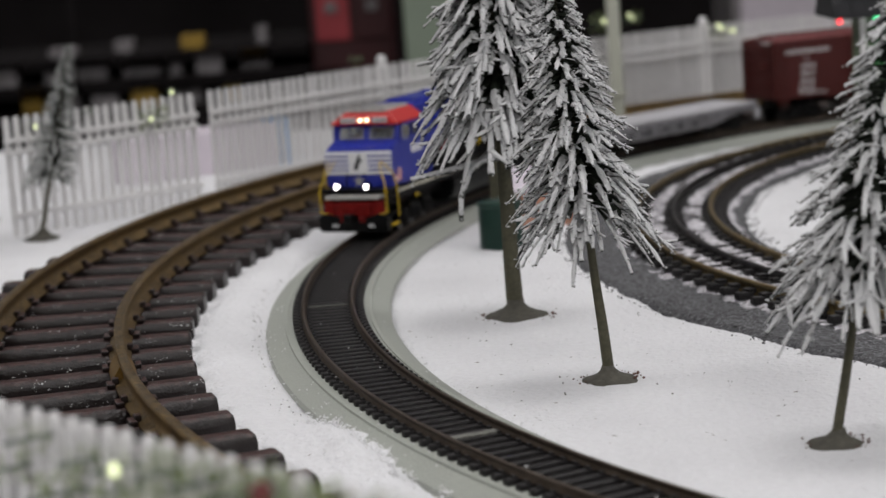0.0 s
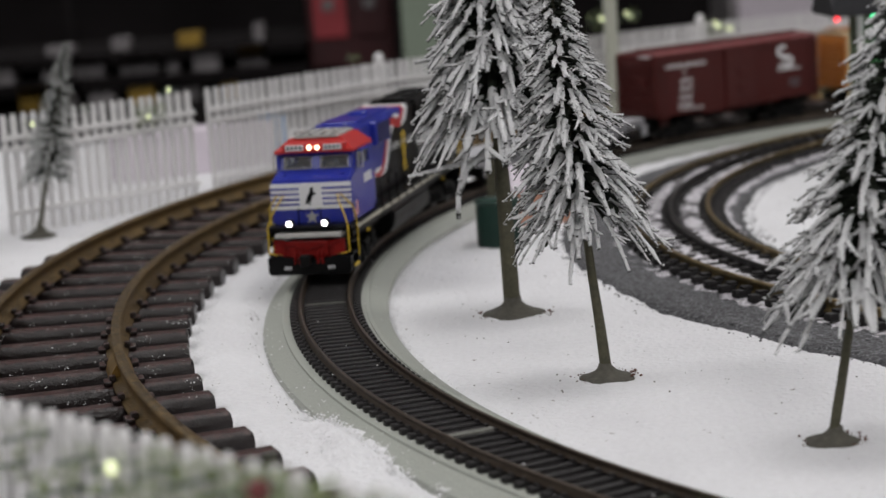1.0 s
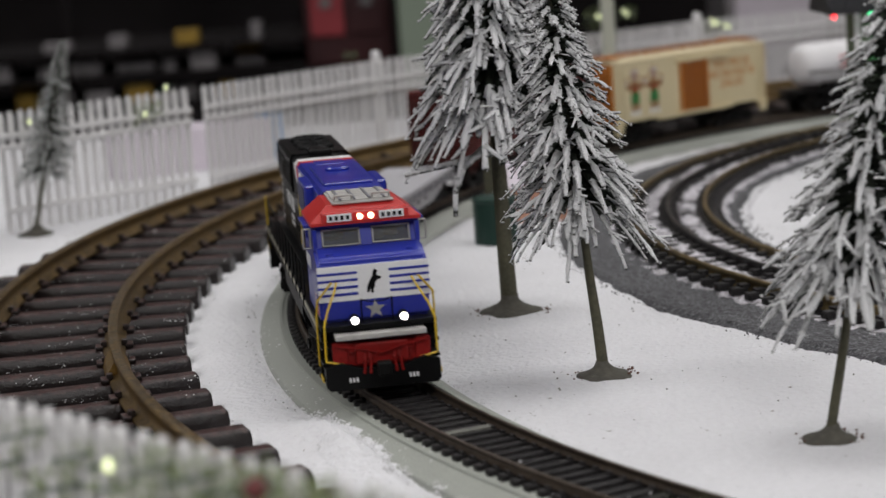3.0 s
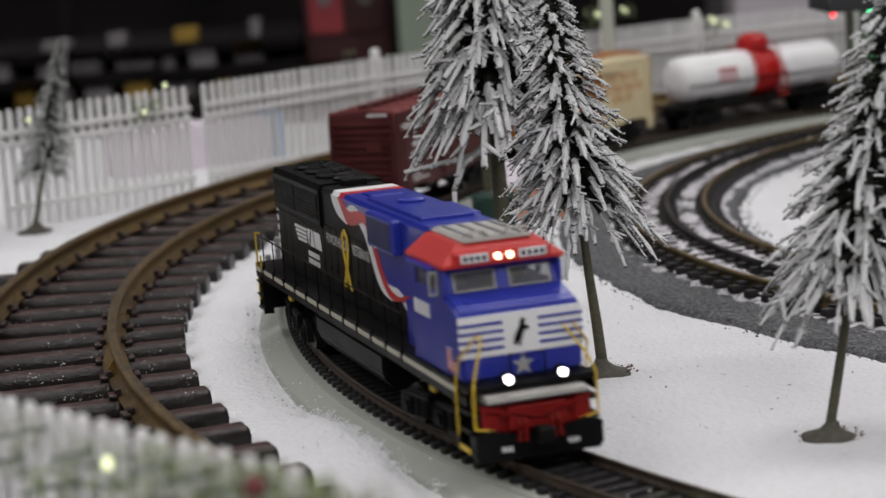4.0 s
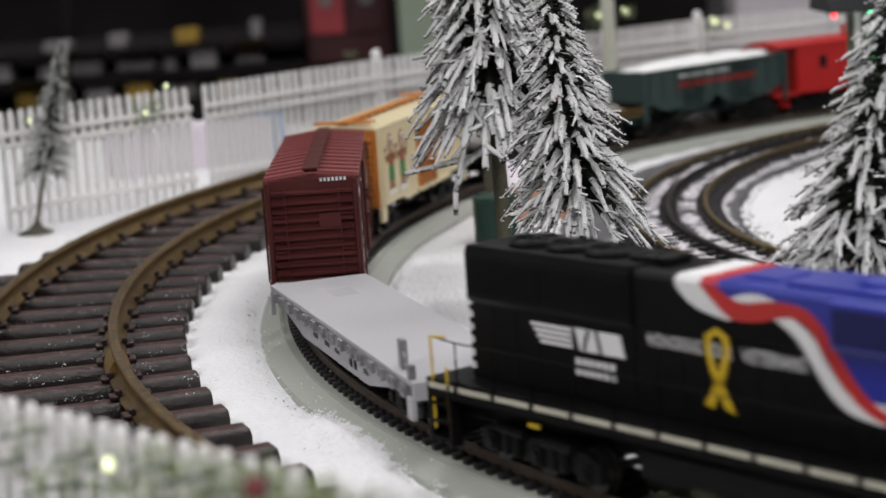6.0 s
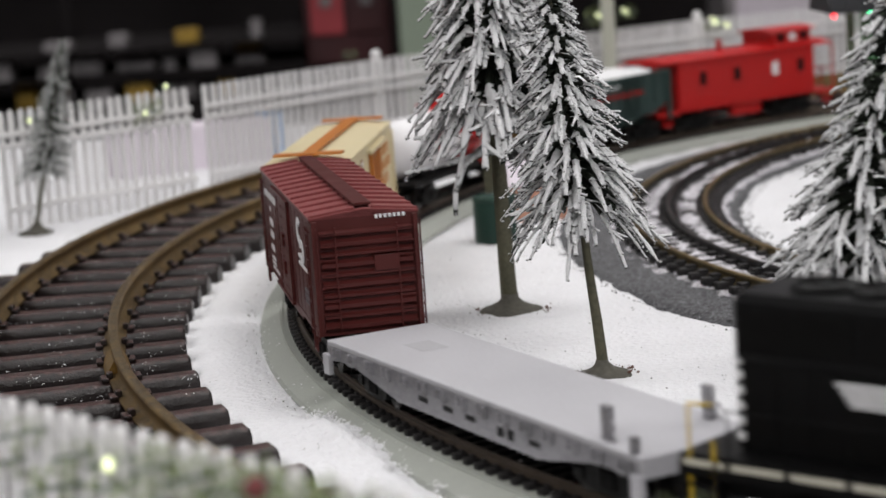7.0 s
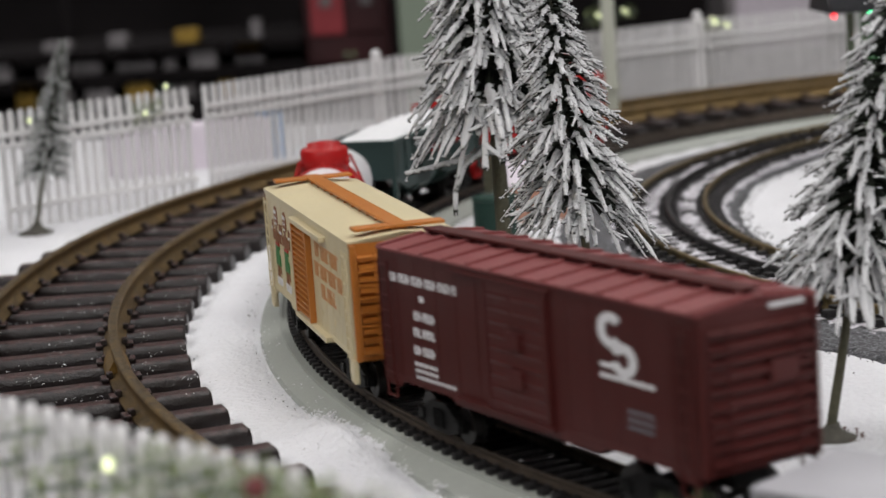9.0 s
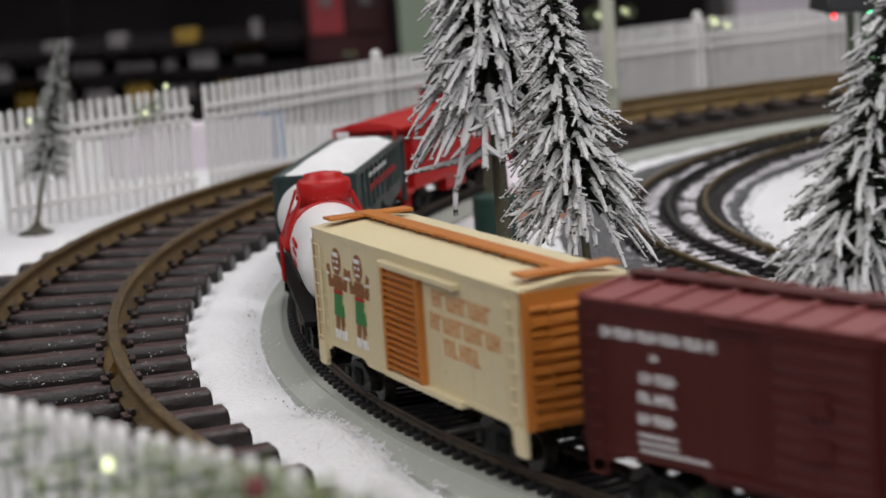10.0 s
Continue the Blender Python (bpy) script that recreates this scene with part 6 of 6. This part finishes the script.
def signal_cabin():
    """Small trackside cabin; only its eave, lamps and a strip of wall show past the tree."""
    ob = thing("signal_cabin", "sage green model signal cabin with dark shingled roof and lamps", "model building", mpose(215, 1000, GROUND))
    for y0, y1, x0, x1 in ((0, 3, 0, 62), (19, 22, 0, 62), (3, 19, 0, 3), (3, 19, 59, 62)):
        w = part("wall", box(BM(), x0, x1, y0, y1, -0.5, 82), SIDING, ob, "sage green clapboard wall")
        if y1 - y0 < 4 and y0 == 0:
            for i in range(26):
                part("clapboard", box(BM(), 0.4, 61.6, -0.7, 0.02, 1 + i * 3.1, 3.7 + i * 3.1), SIDING, w)
    part("corner_board", box(BM(), -0.8, 2.4, -1.2, 0.6, -0.5, 80), FENCE, ob, "white corner board")
    win = part("window", box(BM(), 6, 18, -1.6, 0.5, 54, 74, 0.3), LEAF_GREEN, ob, "green framed window")
    part("pane", box(BM(), 8, 16, -1.9, -1.4, 56, 72), LOCO_BLACK, win)
    roof = part("roof", box(BM(), -15.5, 76, -16, 38, 80, 82.2), SHINGLE, ob, "dark shingled roof with a deep eave")
    bm = prism(BM(), [(-16, 82.2), (38, 82.2), (11, 106)], "X", -15.5, 76)
    part("roof_slope", bm, SHINGLE, roof)
    for r in range(6):
        for i in range(12):
            x = -15.5 + i * 7.6 + (3.8 if r % 2 else 0)
            y = -16.6 + r * 4.4
            z = 82.6 + r * 3.95
            part("shingle", box(BM(), x, x + 7.2, y, y + 1.2, z - 0.4, z + 5.6), SHINGLE, roof)
    for x, m, l in ((-13.5, RED_LAMP, "glowing red signal lamp"), (4.7, GREEN_LAMP, "glowing green signal lamp")):
        bm = lathe(BM(), [(0.3, 77.6), (1.1, 77.9), (1.4, 78.8), (1.3, 80.05)], 14, x, -14.6)
        part("signal_lamp", bm, m, ob, l, True)


def toy_house():
    ob = thing("toy_cottage", "small salmon plaster cottage with pale lilac snowy roof", "model building", mpose(36, 908, GROUND))
    part("wall", box(BM(), 0, 26, 0, 22, -0.6, 17, 0.2), SALMON, ob, "salmon plaster wall")
    bm = prism(BM(), [(-2.4, 16.4), (24.4, 16.4), (24.4, 17.6), (11, 27), (-2.4, 17.6)], "X", -2, 28)
    part("roof", bm, LILAC, ob, "pale lilac roof")
    part("door", box(BM(), 10, 15, -0.5, 0.6, -0.4, 9, 0.2), BARK, ob)
    for x in (3, 19):
        part("window", box(BM(), x, x + 4.4, -0.5, 0.6, 5, 11, 0.2), FENCE, ob)


def pale_post():
    ob = thing("lamp_post", "tall pale cream wooden post inside the fence", "post", mpose(119, 1292, GROUND))
    part("post", box(BM(), -4, 4, -4, 4, -0.6, 130, 0.6), CREAM_POST, ob)
    part("collar", box(BM(), -5.2, 5.2, -5.2, 5.2, 22, 26, 0.5), CREAM_POST, ob)


def blue_edged_carton():
    ob = thing("pale_carton", "low white carton with a blue edge behind the fence", "box", mpose(-118, 1215, GROUND, 0, 0, 28))
    part("carton", box(BM(), -74, 26, 0, 34, -0.4, 26, 0.6), LILAC, ob)
    part("blue_edge", box(BM(), 26.2, 34, -0.6, 34, -0.4, 29, 0.5), PALE_BLUE, ob, "light blue edge")


blue_edged_carton()
pale_post()
litter_bin()
signal_cabin()
toy_house()


# ---------------------------------------------------------------- garlands with fairy bulbs on the fence
def tuft(x, y, z, size, n, seed, bulbs=1, red=0):
    """A sprig of garland: short wire, many small needles, a few glowing bulbs."""
    rnd = random.Random(seed)
    ob = thing("garland_sprig", "green needled garland sprig with small fairy bulbs on the fence", "garland", mpose(x, y, z), "garland on the fence")
    bm = BM()
    for _ in range(n):
        c = Vector((rnd.uniform(-1, 1) * size, rnd.uniform(-0.35, 0.35) * size, rnd.uniform(-0.6, 0.6) * size))
        d = Vector((rnd.uniform(-1, 1), rnd.uniform(-1, 1), rnd.uniform(-1, 1))).normalized() * size * rnd.uniform(0.25, 0.6)
        s = d.cross(Vector((0.3, 0.2, 1))).normalized() * size * 0.07
        a = [bm.verts.new(c), bm.verts.new(c + d * 0.5 + s), bm.verts.new(c + d), bm.verts.new(c + d * 0.5 - s)]
        bm.faces.new(a)
        e = bm.verts.new(c + d * 0.5 + s.cross(d).normalized() * size * 0.05)
        for i in range(4):
            bm.faces.new((a[i], a[(i + 1) % 4], e))
    tagged(part("needles", bm, LEAF, ob, "shiny yellow-green needles"), kind="stuff")
    part("wire", tube(BM(), (-size * 1.2, 0, -0.2 * size), (size * 1.2, 0, 0.1 * size), 0.35, n=6), CAN_GREEN, ob)
    for i in range(bulbs):
        q = Vector((rnd.uniform(-0.7, 0.7) * size, -0.5 * size, rnd.uniform(-0.5, 0.5) * size)) if i else Vector((0, -0.5 * size, 0))
        bm = lathe(BM(), [(0.2, -1.3), (0.8, -0.8), (1.05, 0), (0.8, 0.8), (0.3, 1.2)], 10)
        part("bulb", bm, BULB, ob, "lit yellow-green fairy bulb", True, at=mpose(*q))
    for i in range(red):
        q = (rnd.uniform(-0.6, 0.6) * size, -0.5 * size, rnd.uniform(-0.2, 0.5) * size)
        part("berry", lathe(BM(), [(0.3, -1.9), (1.5, -1.2), (2.0, 0), (1.5, 1.2), (0.3, 1.9)], 12), BERRY, ob, "red berry", True, at=mpose(*q))
    return ob


for k, (x, y, z, size, n, b, red) in enumerate((
        (-198.6, 1003, 46, 3.5, 20, 1, 0), (-147, 1050, 42, 8, 70, 1, 0), (-137, 1062, 54, 3, 20, 1, 0), (-43, 1168, 57, 4, 40, 0, 0), (-176, 1028, 50, 3, 20, 0, 0),
        (114, 1300, 62, 8, 90, 2, 0), (134, 1318, 62, 6, 50, 2, 0), (196, 1356, 49, 6, 60, 3, 0), (204, 1360, 47, 4, 30, 2, 0),
        (-57.5, 328, 46, 3.5, 50, 1, 0), (-56, 328, 42, 3.5, 50, 0, 0), (-64, 335, 46, 4, 50, 0, 0), (-47, 316, 48, 5, 90, 0, 0), (-40, 308, 48, 5, 90, 0, 0),
        (-33, 300, 48, 5, 110, 0, 0), (-28.5, 296, 49, 4.5, 90, 0, 1), (-22, 288, 48.5, 5.5, 120, 0, 0), (-15, 281, 48.5, 5, 120, 0, 0), (-75, 345, 48, 4, 50, 0, 0),
        (31, 262, 49.5, 4, 70, 0, 0), (27, 258, 49.5, 3, 50, 0, 0), (-95, 366, 47, 4, 50, 0, 0), (-88, 359, 46, 3, 30, 0, 0),
        (-104, 375, 42, 5, 60, 0, 0), (-82, 352, 41, 5, 70, 0, 0), (-68, 337, 40, 6, 90, 0, 0), (-52, 318, 41, 6, 90, 0, 0), (-43, 308, 41, 6, 90, 0, 1), (-36, 300, 42, 6, 100, 0, 0),
        (-26, 289, 42, 6, 100, 0, 0), (-12, 275, 43, 6, 100, 0, 0), (-4, 268, 45, 5, 80, 0, 0))):
    tuft(x, y, z, size, n, 40 + k, b, red)


# ---------------------------------------------------------------- dim hall behind the table
def carton(name, label, mat, x0, x1, y0, y1, z0, z1):
    ob = thing(name, label, "box", mpose((x0 + x1) / 2, (y0 + y1) / 2, z0))
    a, b, c = (x1 - x0) / 2, (y1 - y0) / 2, z1 - z0
    part("carton", box(BM(), -a, a, -b, b, 0, c, min(3, a * 0.1)), mat, ob)
    part("tape", box(BM(), -a * 0.12, a * 0.12, -b - 0.4, b, c - 0.2, c + 0.4), HALL_DARK, ob)


def dim_hall():
    ob = thing("shelf_rack", "black shelf rack at the back of the dim hall", "shelf", mpose(-330, 2450, -900))
    part("drape", box(BM(), -420, 190, -100, 200, 0, 835, 6), HALL_DARK, ob, "black drape")
    for z in (838, 873, 903):
        part("shelf_board", box(BM(), -420, 190, -100, 200, z, z + 3, 1), HALL_DARK, ob)
    for x in (-415, -110, 185):
        part("upright", box(BM(), x - 5, x + 5, 60, 70, 838, 1300, 1), HALL_DARK, ob)
    # stock on the shelves: ochre?, middle x, width, shelf height, own height
    for ochre, x, w, base, h in ((1, -277, 26, 6, 13), (0, -197, 12, 6, 16), (0, -361, 20, 6, 12), (0, -430, 30, 6, 9), (0, -499, 26, -24, 18), (0, -445, 18, -24, 10),
                                 (0, -399, 36, -24, 17), (0, -342, 46, -24, 15), (0, -300, 14, -24, 10), (0, -259, 30, -24, 24), (0, -207, 34, -24, 15), (1, -208, 29, -9, 12),
                                 (1, -474, 24, -59, 27), (0, -432, 28, -59, 18), (0, -385, 30, -59, 14), (1, -338, 30, -59, 17), (0, -290, 36, -59, 12), (1, -236, 18, -59, 14)):
        m = BOX_YELLOW if ochre else BOX_GREY
        y = 2365 + (w * 7) % 30
        h *= 1.25
        carton("carton", "ochre carton on a dark shelf" if ochre else "grey carton on a dark shelf", m, x - w / 2, x + w / 2, y, y + 40, base, base + h)
    ob = thing("metal_locker", "tall crimson metal locker in the dim hall", "locker", mpose(-88, 2440, -900))
    part("carcass", box(BM(), -50, 50, -60, 60, 868, 1500, 4), LOCKER_DARK, ob)
    part("plinth", box(BM(), -56, 56, -58, 60, 0, 868, 4), HALL_DARK, ob, "black plinth")
    for s in (-1, 1):
        d = part("door", box(BM(), min(s * 3, s * 42), max(s * 3, s * 45), -64, -59, 903, 1450, 2), BOX_RED if s < 0 else LOCKER_DARK, ob)
        part("handle", box(BM(), s * 6 - 2, s * 6 + 2, -70, -64, 1150, 1190, 1), HALL_DARK, d)
        part("label_plate", box(BM(), s * 24 - 7, s * 24 + 7, -66, -63.5, 936, 948, 1), BOX_GREY, d, "small grey plate")
    ob = thing("partition_panel", "pale green upright partition panel", "partition", mpose(30, 2300, -900))
    part("panel", box(BM(), -56, 60, -12, 12, 0, 1560, 3), PANEL_GREEN, ob)
    for s in (-1, 1):
        part("foot", box(BM(), s * 40 - 8, s * 40 + 8, -120, 120, 0, 20, 2), HALL_DARK, ob)
    ob = thing("display_case", "grey framed display case with pale panels", "display case", mpose(470, 2460, -900))
    part("carcass", box(BM(), -110, 260, -80, 80, 0, 1600, 4), BOX_GREY, ob)
    for i in range(3):
        part("panel", box(BM(), -100 + i * 118, 6 + i * 118, -86, -79, 850, 1560, 2), LILAC if i == 0 else BOX_GREY, ob)
    part("brace", box(BM(), -6, 6, -92, -86, 860, 1300, 1), FENCE, ob, at=mpose(20, 0, 0, 0, 14, 0))


dim_hall()


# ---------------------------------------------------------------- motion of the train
# arc shift by angle, millimetres, fitted so the cars match the camera's view
VIEW_SHIFT = ((100, -33), (122, -32), (130, -26), (139, -21), (150, -18), (160, -14), (168, -5), (176, 2), (184, 3.5), (195, 1), (208, -0.5), (222, -2), (240, -3))


def view_shift(angle):
    """A smooth line through VIEW_SHIFT."""
    if angle <= VIEW_SHIFT[0][0]:
        return VIEW_SHIFT[0][1]
    if angle >= VIEW_SHIFT[-1][0]:
        return VIEW_SHIFT[-1][1]
    i = max(k for k in range(len(VIEW_SHIFT) - 1) if VIEW_SHIFT[k][0] <= angle)
    (x0, y0), (x1, y1) = VIEW_SHIFT[i], VIEW_SHIFT[i + 1]

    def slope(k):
        a, b = VIEW_SHIFT[max(k - 1, 0)], VIEW_SHIFT[min(k + 1, len(VIEW_SHIFT) - 1)]
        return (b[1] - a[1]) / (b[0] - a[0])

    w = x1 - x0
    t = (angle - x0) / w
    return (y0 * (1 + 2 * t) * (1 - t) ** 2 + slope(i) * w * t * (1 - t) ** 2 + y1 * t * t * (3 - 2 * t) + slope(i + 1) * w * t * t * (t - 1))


def car_pose(t, offset, half):
    """Both trucks of a car ride on the ring; the body is the chord between them."""
    th = (START + SPEED * t + offset) / R
    th += view_shift(math.degrees(th)) / R
    m = math.sqrt(R * R - half * half)
    return mpose(CX + m * math.cos(th), CY + m * math.sin(th), 0, 0, 0, math.degrees(th) + 90)


def motions():
    for car, offset, half in CARS:
        walk(car, [(i * 0.2, car_pose(i * 0.2, offset, half)) for i in range(51)])
    for wheels, x, r in AXLES:
        walk(wheels, [(i / 15, mpose(x, 0, r, 0, math.degrees(SPEED * (i / 15) / r), 0)) for i in range(151)])


motions()
